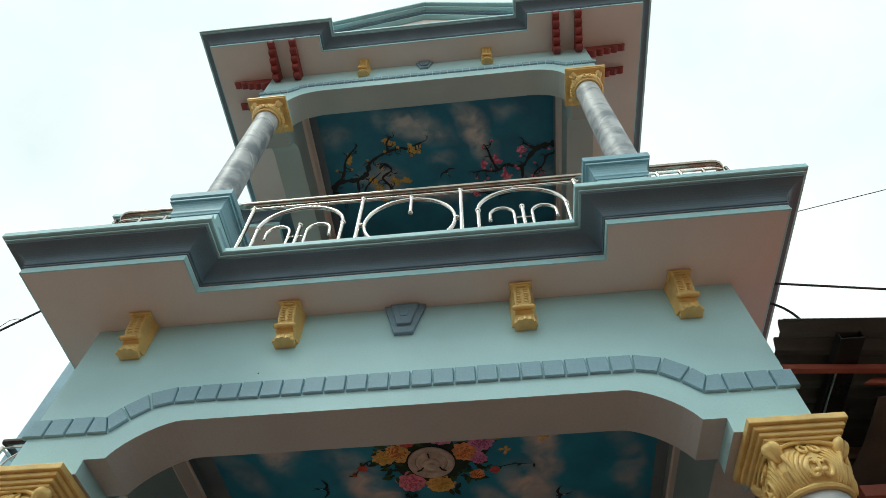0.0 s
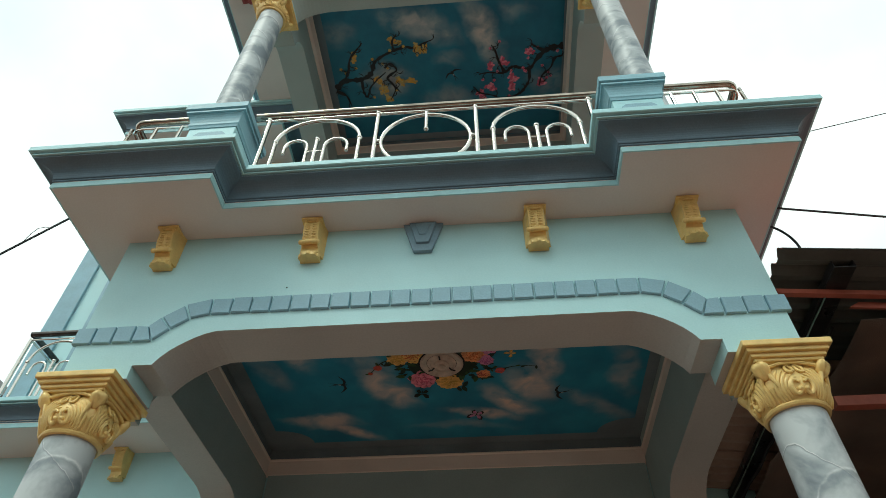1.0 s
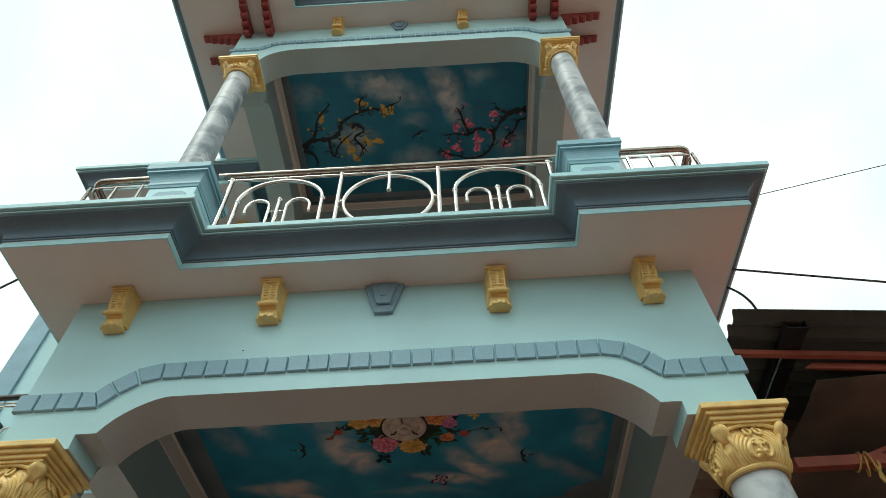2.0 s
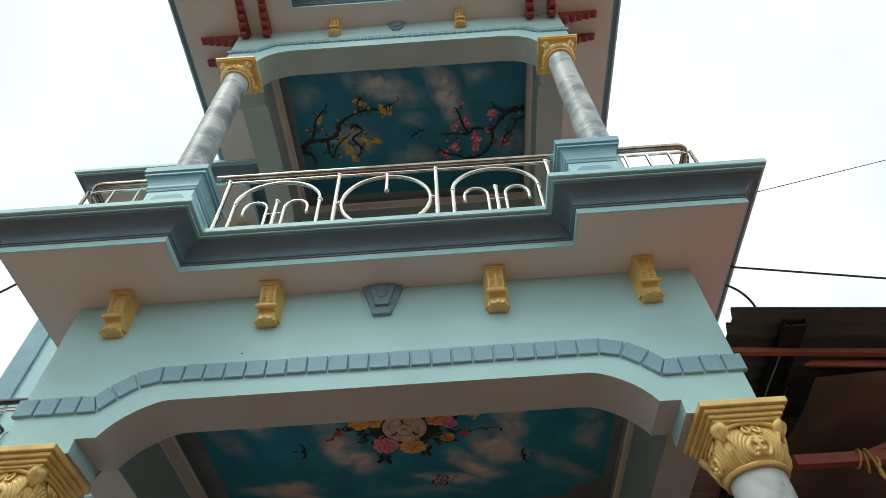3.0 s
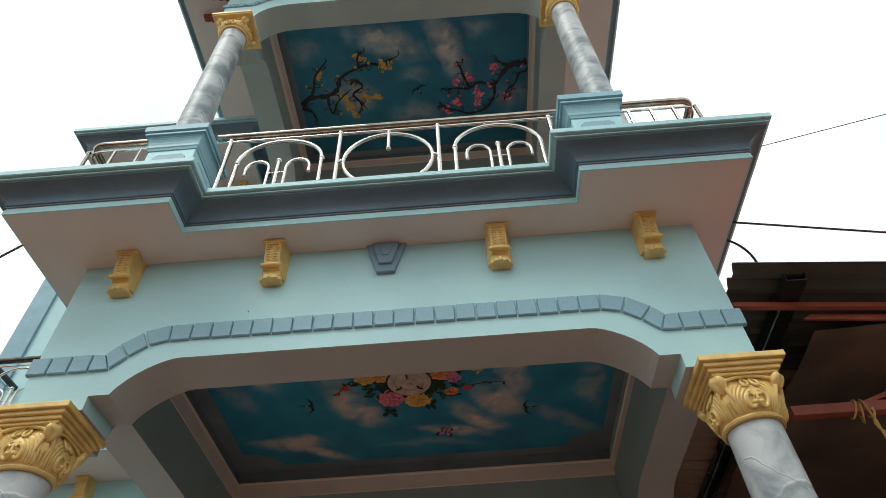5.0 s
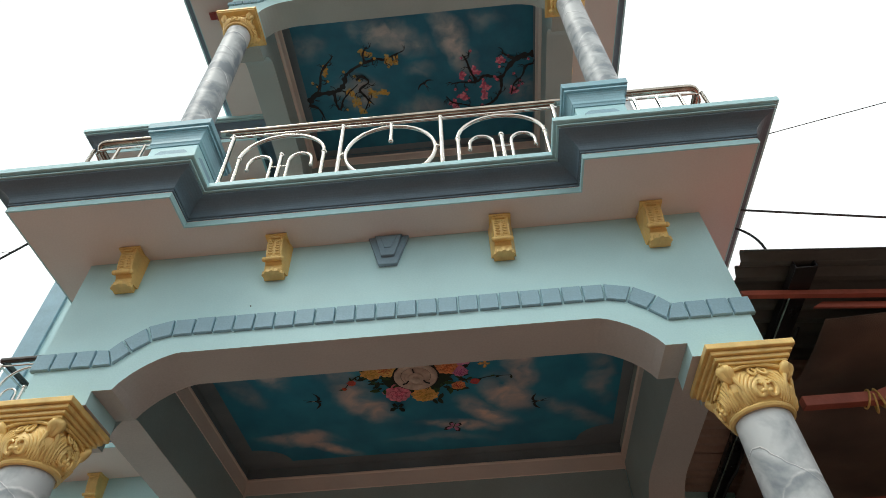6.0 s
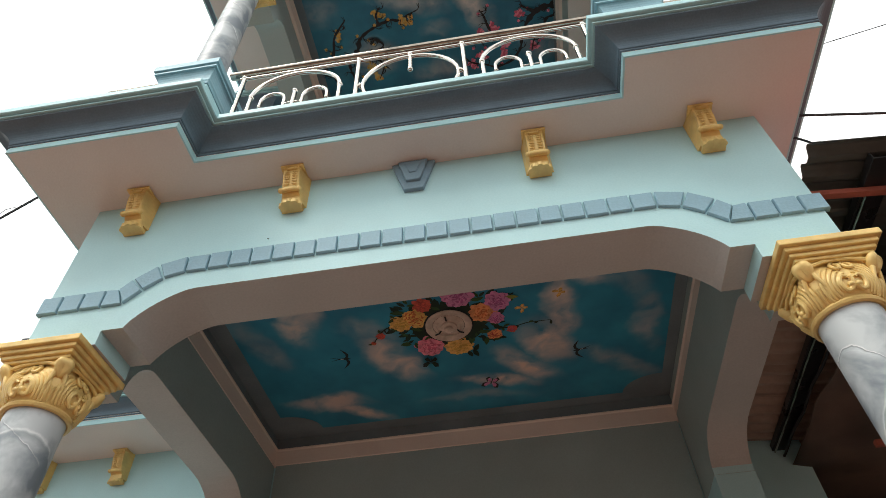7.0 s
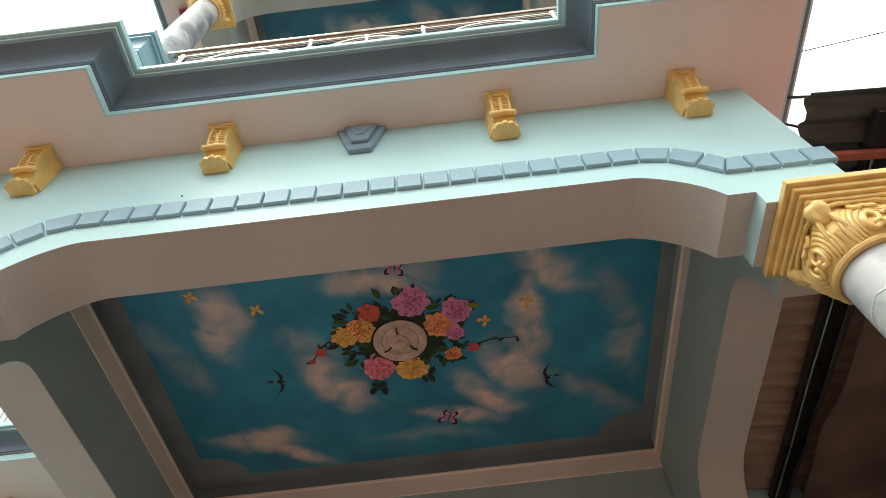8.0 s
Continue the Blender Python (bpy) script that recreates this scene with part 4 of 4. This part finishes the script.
tagged(part("cable", b, M_WIRE, smooth=True), "black cable clipped along the gutter", "cable")
b = bmesh.new()
box(b, 2.30, 6.3, 0.60, 0.66, 3.735, 3.80, 0.004)
tagged(part("cross_beam", b, M_OXIDE), "red oxide square steel cross beam of the shed", "beam", "shed steelwork")
b = bmesh.new()
prism(b, [(2.72, 3.80), (2.80, 3.80), (3.75, 4.12), (3.67, 4.12)], along_y, 0.605, 0.655)
tagged(part("brace", b, M_OXIDE), "red oxide slanting steel brace of the shed", "beam", "shed steelwork")
b = bmesh.new()
box(b, 2.62, 6.3, 1.90, 1.94, 3.72, 3.76, 0.003)
tagged(part("thin_beam", b, M_OXIDE), "thin red oxide steel bar in the shed", "beam", "shed steelwork")

# sagging shade cloth under the tin
b = bmesh.new()
nx, ny = 40, 30
grid = []
for i in range(nx + 1):
    col = []
    for j in range(ny + 1):
        x, y = 2.40 + 3.95 * i / nx, 0.18 + 3.1 * j / ny
        z = sloped(x) - 0.13 - 0.07 * abs(math.sin(2.1 * x + 0.6 * y)) - 0.05 * abs(math.sin(3.3 * y)) + 0.03 * noise.noise((x * 2, y * 2, 0))
        col.append(b.verts.new((x, y, z)))
    grid.append(col)
for i in range(nx):
    for j in range(ny):
        b.faces.new((grid[i][j], grid[i + 1][j], grid[i + 1][j + 1], grid[i][j + 1]))
ob = tagged(part("shade_cloth", b, M_CLOTH, smooth=True), "brown black shade cloth sagging under the tin roof", "cloth")
sol = ob.modifiers.new("thickness", "SOLIDIFY")
sol.thickness = 0.004
# Added near-black walls stand in for the shed's unlit depth.
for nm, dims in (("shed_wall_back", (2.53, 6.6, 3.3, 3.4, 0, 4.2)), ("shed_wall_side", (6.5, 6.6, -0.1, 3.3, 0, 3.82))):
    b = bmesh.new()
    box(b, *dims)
    tagged(part(nm, b, M_DARK), "near-black wall added to hold the neighbouring shed's darkness", "wall", kind="structure")

# Unseen floor, added dark so the ground's red doesn't light the cloth.
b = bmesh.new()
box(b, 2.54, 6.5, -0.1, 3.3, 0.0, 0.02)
tagged(part("shed_floor", b, M_DARK), "near-black shed floor added to stop red bounced light", "floor", kind="structure")
# Unseen floor added to dim the light under the porch ceiling.
b = bmesh.new()
box(b, -2.3, 2.2, -0.45, 2.70, 0.0, 0.15, 0.01)
tagged(part("porch_floor", b, M_PORCH), "unseen dark red porch floor added to cut bounced light", "floor", kind="structure")

# twine on the cross beam
b = bmesh.new()
for q in range(3):
    cx = 2.66 + 0.035 * q
    tube(b, [(cx + 0.02 * math.sin(a + q), 0.63 + 0.045 * math.cos(a), 3.765 + 0.055 * math.sin(a) - 0.03 * (q == 1)) for a in [2 * math.pi * i / 16 for i in range(16)]], 0.006, 6, True)
tube(b, [(2.71 + 0.012 * math.sin(i * 1.1), 0.585, 3.76 - 0.10 * i) for i in range(10)], 0.007, 6)
tube(b, [(2.72 + 0.018 * math.sin(i * 0.9 + 1), 0.58, 3.74 - 0.025 * i) for i in range(10)], 0.007, 6)
tagged(part("twine", b, M_ROPE, smooth=True), "yellow twine tied round the red steel beam", "rope")


# ---- overhead cables ----
def cable(p, q, sag, r, label):
    b = bmesh.new()
    p, q = Vector(p), Vector(q)
    tube(b, [p.lerp(q, i / 24) - Vector((0, 0, sag * 4 * (i / 24) * (1 - i / 24))) for i in range(25)], r, 6)
    tagged(part("overhead_cable", b, M_WIRE, smooth=True), label, "cable", "overhead cables")


cable((-7.78, 0.10, 0.06), (-2.27, 0.10, 5.57), 0.01, 0.0085, "thick black cable running up to the balcony")
cable((2.20, 0.15, 4.955), (6.45, 0.15, 4.02), 0.01, 0.0075, "black overhead cable leaving the house")
cable((2.20, 0.16, 4.96), (6.45, 0.16, 4.10), 0.03, 0.0028, "thin black overhead cable beside a thicker one")
cable((2.26, 0.30, 5.80), (10.5, 0.30, 8.08), 0.01, 0.0035, "thin black overhead cable rising across the sky")
b = bmesh.new()
tube(b, [(-2.865, 0.10, 4.985), (-2.85, 0.10, 5.06), (-2.82, 0.10, 5.115), (-2.77, 0.10, 5.125), (-2.73, 0.10, 5.112), (-2.69, 0.10, 5.145)], 0.0022, 5)
tagged(part("loose_wire", b, M_WIRE, smooth=True), "thin loose wire curling off the overhead cable", "cable")
b = bmesh.new()
tube(b, [(2.16 + 0.22 * math.sin(a), 0.30, 4.70 + 0.26 * math.cos(a)) for a in [0.1 + 1.75 * i / 14 for i in range(15)]] + [(2.36, 0.30, 4.40), (2.35, 0.30, 4.23)], 0.008, 6)
tagged(part("cable_loop", b, M_WIRE, smooth=True), "black cable loop bending down onto the tin roof", "cable")


# ---- painted figures on the ceilings ----
def flat_paint(name, colour, rough=0.5):
    return paint(name, colour, rough, 0.3, 25, 120, 0.05)


P_PINK, P_DPINK = flat_paint("pink_petals", (0.90, 0.28, 0.38)), flat_paint("deep_pink_petals", (0.66, 0.12, 0.21))
P_MAG, P_DMAG = flat_paint("magenta_petals", (0.70, 0.25, 0.46)), flat_paint("deep_magenta_petals", (0.46, 0.10, 0.27))
P_ORA, P_DORA = flat_paint("orange_petals", (0.88, 0.36, 0.14)), flat_paint("deep_orange_petals", (0.68, 0.17, 0.05))
P_YEL, P_DYEL = flat_paint("yellow_petals", (0.92, 0.52, 0.14)), flat_paint("ochre_petals", (0.72, 0.40, 0.07))
P_RED, P_DRED = flat_paint("coral_petals", (0.72, 0.12, 0.08)), flat_paint("deep_coral_petals", (0.55, 0.08, 0.06))
P_LEAF, P_DLEAF = flat_paint("leaf_green", (0.035, 0.085, 0.02)), flat_paint("dark_leaf_green", (0.012, 0.028, 0.012))
P_BLACK, P_WHITE = flat_paint("black_brushwork", (0.012, 0.011, 0.012)), flat_paint("white_brushwork", (0.6, 0.58, 0.55))
P_OCH = flat_paint("dull_yellow_petals", (0.62, 0.45, 0.15))
P_BARK = flat_paint("black_brown_bark", (0.012, 0.008, 0.008))
P_LIME = flat_paint("yellow_green_leaf", (0.25, 0.28, 0.04))


def figure(name, parent, shapes, mats, z, label):
    """Flat brushwork: shapes of (outline, material number), each laid a hair under the one before."""
    b = bmesh.new()
    for i, (outline, mi) in enumerate(shapes):
        f = b.faces.new([b.verts.new((x, y, z - 0.0012 * mi - 0.00002 * i)) for x, y in outline])
        f.material_index = mi
    bmesh.ops.triangulate(b, faces=b.faces)
    for f in b.faces:
        if f.normal.z > 0:
            f.normal_flip()
    me = bpy.data.meshes.new(name)
    b.to_mesh(me)
    b.free()
    for m in mats:
        me.materials.append(m)
    ob = new(name, me)
    ob.parent = parent
    return tagged(ob, label)


def petal(x, y, a, ln, wd):
    c, s = math.cos(a), math.sin(a)
    pts = []
    for i in range(12):
        w = 2 * math.pi * i / 12
        u, v = ln * (0.5 + 0.5 * math.cos(w)), wd * math.sin(w) * (1.0 + 0.25 * math.cos(w))
        u += 0.06 * ln * math.cos(3 * w)
        pts.append((x + u * c - v * s, y + u * s + v * c))
    return pts


def peony(parent, x, y, r, light, deep, z, seed):
    rnd = random.Random(seed)
    shapes = []
    for ring, (count, ln) in enumerate(((11, 1.0), (10, 0.82), (8, 0.62), (6, 0.42), (4, 0.24))):
        for i in range(count):
            a = 2 * math.pi * (i + rnd.uniform(-0.25, 0.25)) / count + ring * 0.4
            shapes.append((petal(x, y, a, r * ln * rnd.uniform(0.88, 1.1), r * ln * 0.34), 2 * ring))
        for i in range(count):
            a = 2 * math.pi * (i + rnd.uniform(-0.25, 0.25)) / count + ring * 0.4 + 0.2
            shapes.append((petal(x, y, a, r * ln * rnd.uniform(0.72, 0.86), r * ln * 0.22), 2 * ring + 1))
    shapes.sort(key=lambda s: s[1])
    figure("painted_flower", parent, shapes, [light, deep] * 5, z, "")


def leaf(x, y, a, ln):
    c, s = math.cos(a), math.sin(a)
    out = [(0, 0), (0.3, 0.18), (0.6, 0.2), (0.85, 0.1), (1, 0), (0.85, -0.1), (0.6, -0.2), (0.3, -0.18)]
    return [(x + ln * (u * c - v * s), y + ln * (u * s + v * c)) for u, v in out]


def ribbon(points, w0, w1, seed=0, wob=0.0):
    """A tapering brush stroke through a few points, smoothed."""
    rnd = random.Random(seed)
    pts = [Vector((*p, 0)) for p in points]
    fine = []
    ext = [2 * pts[0] - pts[1]] + pts + [2 * pts[-1] - pts[-2]]
    for i in range(1, len(ext) - 2):
        a, p, q, d = ext[i - 1:i + 3]
        for j in range(6):
            t = j / 6
            fine.append(0.5 * (2 * p + (q - a) * t + (2 * a - 5 * p + 4 * q - d) * t * t + (3 * p - a - 3 * q + d) * t ** 3))
    fine.append(pts[-1])
    quads, prev = [], None
    for i, p in enumerate(fine):
        d = (fine[min(i + 1, len(fine) - 1)] - fine[max(i - 1, 0)]).normalized()
        w = (w0 + (w1 - w0) * i / (len(fine) - 1)) * (1 + rnd.uniform(-wob, wob))
        side = Vector((-d.y, d.x, 0)) * w / 2
        cur = ((p + side).to_2d()[:], (p - side).to_2d()[:])
        if prev:
            quads.append([prev[0], prev[1], cur[1], cur[0]])
        prev = cur
    return quads, [p.to_2d()[:] for p in fine]


ZM = 4.7505
FLOWERS = ((0.076, 1.121, 0.115, P_MAG, P_DMAG), (0.347, 1.223, 0.10, P_MAG, P_DMAG), (0.229, 1.324, 0.10, P_ORA, P_DORA), (0.321, 1.404, 0.065, P_MAG, P_DMAG),
           (-0.188, 1.171, 0.075, P_RED, P_DRED), (-0.265, 1.300, 0.10, P_YEL, P_DORA), (-0.372, 1.335, 0.085, P_YEL, P_DYEL), (-0.199, 1.633, 0.115, P_PINK, P_DPINK),
           (0.015, 1.676, 0.105, P_YEL, P_DYEL), (0.295, 1.584, 0.058, P_ORA, P_DRED), (0.43, 1.546, 0.040, P_RED, P_DPINK), (-0.542, 1.444, 0.036, P_RED, P_DRED), (-0.612, 1.517, 0.02, P_RED, P_DORA))
rnd = random.Random(3)
shapes = []
for i in range(150):
    a = rnd.uniform(0, 2 * math.pi)
    rr = rnd.uniform(0.16, 0.40)
    x, y = -0.01 + rr * 1.05 * math.cos(a), 1.40 + rr * 0.9 * math.sin(a)
    shapes.append((leaf(x, y, a + rnd.uniform(-1.1, 1.1), rnd.uniform(0.05, 0.11)), rnd.choice((0, 0, 0, 1))))
shapes.append((arc(-0.03, 1.42, 0.27, 0.24, 0, 350, 30), 0))
for pts in (((0.30, 1.50), (0.42, 1.53), (0.55, 1.50), (0.72, 1.50)), ((-0.40, 1.34), (-0.50, 1.38), (-0.57, 1.46), (-0.61, 1.52)), ((0.30, 1.20), (0.42, 1.16), (0.46, 1.20))):
    q, line = ribbon(pts, 0.014, 0.006)
    shapes += [(k_, 0) for k_ in q]
    for i in range(3, len(line), 3):
        shapes.append((leaf(*line[i], rnd.uniform(0, 6.28), rnd.uniform(0.03, 0.055)), rnd.choice((0, 1))))
shapes.append((leaf(0.40, 1.19, 0.1, 0.10), 2))
shapes.sort(key=lambda s: s[1])
figure("painted_leaves", low_ceiling, shapes, [P_DLEAF, P_LEAF, P_LIME], ZM - 0.0005, "dark green painted leaves and twigs")
for i, (x, y, r, light, deep) in enumerate(FLOWERS):
    peony(low_ceiling, x, y, r, light, deep, ZM - 0.005, i)


def swallow(parent, x, y, size, turn, z):
    body = [(0.0, 0.40), (0.045, 0.34), (0.065, 0.22), (0.065, 0.04), (0.045, -0.14), (0.075, -0.34), (0.17, -0.72), (0.03, -0.36), (0.0, -0.26), (-0.03, -0.36), (-0.17, -0.72), (-0.075, -0.34), (-0.045, -0.14), (-0.065, 0.04), (-0.065, 0.22), (-0.045, 0.34)]
    shapes = [(body, 0)]
    for s in (-1, 1):
        shapes.append(([(s * 0.04, 0.24), (s * 0.20, 0.32), (s * 0.38, 0.32), (s * 0.58, 0.20), (s * 0.84, -0.08), (s * 0.56, 0.08), (s * 0.36, 0.17), (s * 0.20, 0.17), (s * 0.05, 0.08)], 0))
    shapes.append(([(0.030, 0.02), (0.022, -0.14), (-0.022, -0.14), (-0.030, 0.02)], 1))
    c, s = math.cos(radians(turn)), math.sin(radians(turn))
    shapes = [([(x + size * (u * c - v * s), y + size * (u * s + v * c)) for u, v in o], m) for o, m in shapes]
    figure("painted_swallow", parent, shapes, [P_BLACK, P_WHITE], z, "black painted swallow")


def butterfly(parent, x, y, size, turn, z, wing):
    shapes, c, s = [], math.cos(radians(turn)), math.sin(radians(turn))
    for q in (-1, 1):
        for k_, m in ((1.0, 0), (0.72, 1)):
            shapes.append(([(q * (0.03 + 0.47 * k_ * u), 0.12 + k_ * (v - 0.12)) for u, v in ((0, 0.1), (0.5, 0.52), (0.95, 0.5), (0.9, 0.2), (0.4, 0.02))], m))
            shapes.append(([(q * (0.03 + 0.40 * k_ * u), -0.1 + k_ * (v + 0.1)) for u, v in ((0, 0.02), (0.6, -0.02), (0.9, -0.25), (0.5, -0.42), (0.1, -0.2))], m))
    shapes.append(([(0.03, 0.2), (0.03, -0.3), (-0.03, -0.3), (-0.03, 0.2)], 0))
    shapes.sort(key=lambda a: a[1])
    shapes = [([(x + size * (u * c - v * s), y + size * (u * s + v * c)) for u, v in o], m) for o, m in shapes]
    figure("painted_butterfly", parent, shapes, [P_BLACK if wing is not P_YEL else P_DYEL, wing], z, "small painted butterfly")


swallow(low_ceiling, -0.885, 1.66, 0.145, -85, ZM)
swallow(low_ceiling, 0.935, 1.90, 0.145, 80, ZM)
butterfly(low_ceiling, 0.215, 2.185, 0.15, 20, ZM, P_MAG)
butterfly(low_ceiling, -0.222, 1.80, 0.13, 10, ZM - 0.02, P_DLEAF)
butterfly(low_ceiling, 0.017, 0.846, 0.12, 15, ZM, P_MAG)
for x, y in ((-1.215, 0.89), (-0.857, 1.041), (0.793, 1.212), (0.52, 1.331)):
    butterfly(low_ceiling, x, y, 0.085, 30 + 40 * x, ZM, P_YEL)

# grey painted border with scalloped corners
for s in (-1, 1):
    for y0, y1, q in ((0.30, 0.50, -1), (2.56, 2.70, 1)):
        xe = C + s * (1.61 if s > 0 else 1.575)
        ye = y1 if q < 0 else y0
        fan = [(C + s * 1.72, ye + q * 0.11), (C + s * 1.72, ye - q * 0.24)] + [(xe - s * 0.30 * math.sin(a), ye - q * 0.22 * math.cos(a)) for a in [math.pi / 2 * i / 10 for i in range(11)]] + [(xe - s * 0.30, ye + q * 0.11)]
        figure("border_corner", low_ceiling, [(fan, 0)], [M_GREY], ZM - 0.001, "grey scalloped corner of the painted border")
for x0, x1, y0, y1 in ((C - 1.72, C - 1.585, 0.34, 2.68), (C + 1.62, C + 1.72, 0.34, 2.68), (C - 1.585, C + 1.62, 0.34, 0.46), (C - 1.585, C + 1.62, 2.565, 2.68)):
    figure("border_band", low_ceiling, [([(x0, y0), (x1, y0), (x1, y1), (x0, y1)], 0)], [M_GREY], ZM, "grey painted ceiling border")
for x0, x1 in ((C - 1.60, C - 1.50), (C + 1.56, C + 1.60)):
    figure("border_band", up_ceiling, [([(x0, 0.33), (x1, 0.33), (x1, 2.52), (x0, 2.52)], 0)], [M_GREY], 9.5535, "grey painted ceiling border")
figure("border_band", up_ceiling, [([(C - 1.50, 2.42), (C + 1.56, 2.42), (C + 1.56, 2.52), (C - 1.50, 2.52)], 0)], [M_GREY], 9.5535, "grey painted ceiling border")

# ceiling rose with an empty lamp holder
M_CREAM = paint("dusty_cream_plaster", (0.66, 0.54, 0.45), 0.6, 0.25, 12, 90, 0.2, 0, (0.34, 0.25, 0.19), 0.6)
# Black disc edge imitates the lamp base's shadow on the ceiling.
figure("shadow_ring", low_ceiling, [(arc(-0.028, 1.42, 0.186, 0.186, 0, 350, 36), 0)], [P_BLACK], ZM - 0.006, "shadow round the lamp base, laid on as a black ring")
rose = thing("ceiling_rose", (-0.028, 1.42, 4.752), "dusty cream round ceiling lamp base without its shade", "ceiling lamp")
b = bmesh.new()
lathe(b, [(0.172, 0.0), (0.172, -0.014), (0.160, -0.022), (0.140, -0.018), (0.120, -0.010), (0.118, -0.006)], 48)
part("rim", b, M_CREAM, rose, smooth=True)
b = bmesh.new()
lathe(b, [(0.119, -0.004), (0.112, -0.014), (0.090, -0.022), (0.086, -0.016), (0.060, -0.016), (0.058, -0.030), (0.034, -0.034), (0.032, -0.05), (0.02, -0.054)], 40)
part("socket_plate", b, M_CREAM, rose, "stained cream lamp socket", smooth=True)
for a in (35, 150, 265):
    b = bmesh.new()
    c, s = math.cos(radians(a)), math.sin(radians(a))
    tube(b, [(0.07 * c, 0.07 * s, -0.02), (0.09 * c, 0.09 * s, -0.034), (0.125 * c, 0.125 * s, -0.03)], 0.006, 6)
    part("clip", b, M_BLACK, rose, "dark spring clip", smooth=True)

# flowering branches on the upper ceiling
ZU = 9.5525
GOLDEN = (((-1.52, 1.62), (-1.39, 1.51), (-1.15, 1.50), (-1.01, 1.42), (-0.95, 1.28), (-0.83, 1.19), (-0.66, 1.12), (-0.51, 1.08), (-0.40, 1.10), (-0.24, 1.04), (-0.15, 1.01)),
          ((-1.39, 1.51), (-1.31, 1.37), (-1.26, 1.20), (-1.14, 1.06), (-1.06, 0.98)), ((-1.15, 1.51), (-1.15, 1.68), (-1.11, 1.76), (-1.03, 1.60), (-0.81, 1.41)),
          ((-0.82, 1.35), (-0.74, 1.30), (-0.66, 1.39), (-0.80, 1.50), (-0.71, 1.66), (-0.80, 1.84)), ((-1.52, 1.64), (-1.40, 1.72), (-1.35, 1.89)), ((-0.66, 1.12), (-0.67, 0.99), (-0.60, 0.89)), ((-0.80, 1.50), (-0.64, 1.73)))
ROSY = (((1.54, 1.22), (1.39, 1.24), (1.28, 1.30), (1.20, 1.39), (1.11, 1.52), (0.99, 1.49), (0.88, 1.47), (0.77, 1.55), (0.56, 1.53), (0.43, 1.55)), ((1.11, 1.53), (1.10, 1.70), (0.98, 1.87), (0.76, 1.93), (0.60, 1.87), (0.44, 1.82), (0.35, 1.72)),
        ((1.54, 1.35), (1.44, 1.38), (1.39, 1.51), (1.28, 1.62), (1.24, 1.77)), ((1.31, 1.27), (1.20, 1.21), (1.11, 1.14)), ((0.78, 1.54), (0.70, 1.36), (0.66, 1.22), (0.61, 1.13)))
for branches, light, deep, label, seed in ((GOLDEN, P_OCH, P_DYEL, "black painted branch with yellow blossom", 1), (ROSY, P_PINK, P_DPINK, "black painted branch with pink blossom", 2)):
    rnd = random.Random(seed)
    shapes, spots = [], []
    for i, line in enumerate(branches):
        q, fine = ribbon(line, 0.075 if i == 0 else 0.042, 0.012, seed + i, 0.45)
        shapes += [(k_, 0) for k_ in q]
        for p in fine[4::3]:
            a = rnd.uniform(0, 6.28)
            tip = (p[0] + 0.11 * math.cos(a), p[1] + 0.11 * math.sin(a))
            mid = (p[0] + 0.06 * math.cos(a + 0.4), p[1] + 0.06 * math.sin(a + 0.4))
            shapes += [(k_, 0) for k_ in ribbon((p, mid, tip), 0.013, 0.005)[0]]
            fork = (mid[0] + 0.07 * math.cos(a - 0.9), mid[1] + 0.07 * math.sin(a - 0.9))
            shapes += [(k_, 0) for k_ in ribbon((mid, ((mid[0] + fork[0]) / 2 + 0.008, (mid[1] + fork[1]) / 2), fork), 0.010, 0.004)[0]]
            if rnd.random() < 0.4:
                spots.append(tip)
    figure("painted_branch", up_ceiling, shapes, [P_BARK], ZU, label)
    big = ((-0.64, 0.99), (-0.37, 1.09), (-1.19, 1.17), (-0.91, 1.52), (-0.85, 1.68), (-0.62, 1.56), (-0.49, 1.57), (-0.82, 1.81), (-0.30, 1.11)) if seed == 1 else ((0.59, 1.41), (0.75, 1.40), (1.10, 1.28), (0.89, 1.63), (0.88, 1.74), (0.59, 1.74), (1.25, 1.72), (0.46, 1.83))
    shapes = []
    for x, y in big:
        for j in range(6):
            a, d = rnd.uniform(0, 6.28), rnd.uniform(0.0, 0.065)
            shapes += [(petal(x + d * math.cos(a), y + d * math.sin(a), a + 1.3 * q_, 0.040, 0.017), rnd.choice((0, 0, 1))) for q_ in range(4)]
    for x, y in spots:
        shapes += [(petal(x, y, 1.26 * q_, 0.022, 0.009), rnd.choice((0, 1))) for q_ in range(5)]
    shapes.sort(key=lambda s: s[1])
    figure("painted_blossom", up_ceiling, shapes, [light, deep], ZU - 0.002, "painted blossom")
swallow(up_ceiling, 0.09, 1.52, 0.16, 150, ZU)

# ---- blocks of the courses ----
block_course(low_beam, BX, 0.0, 3.942, 1.0, 35)
block_course(up_beam, UX, UY, 8.985, 0.80, 46, 0.07)
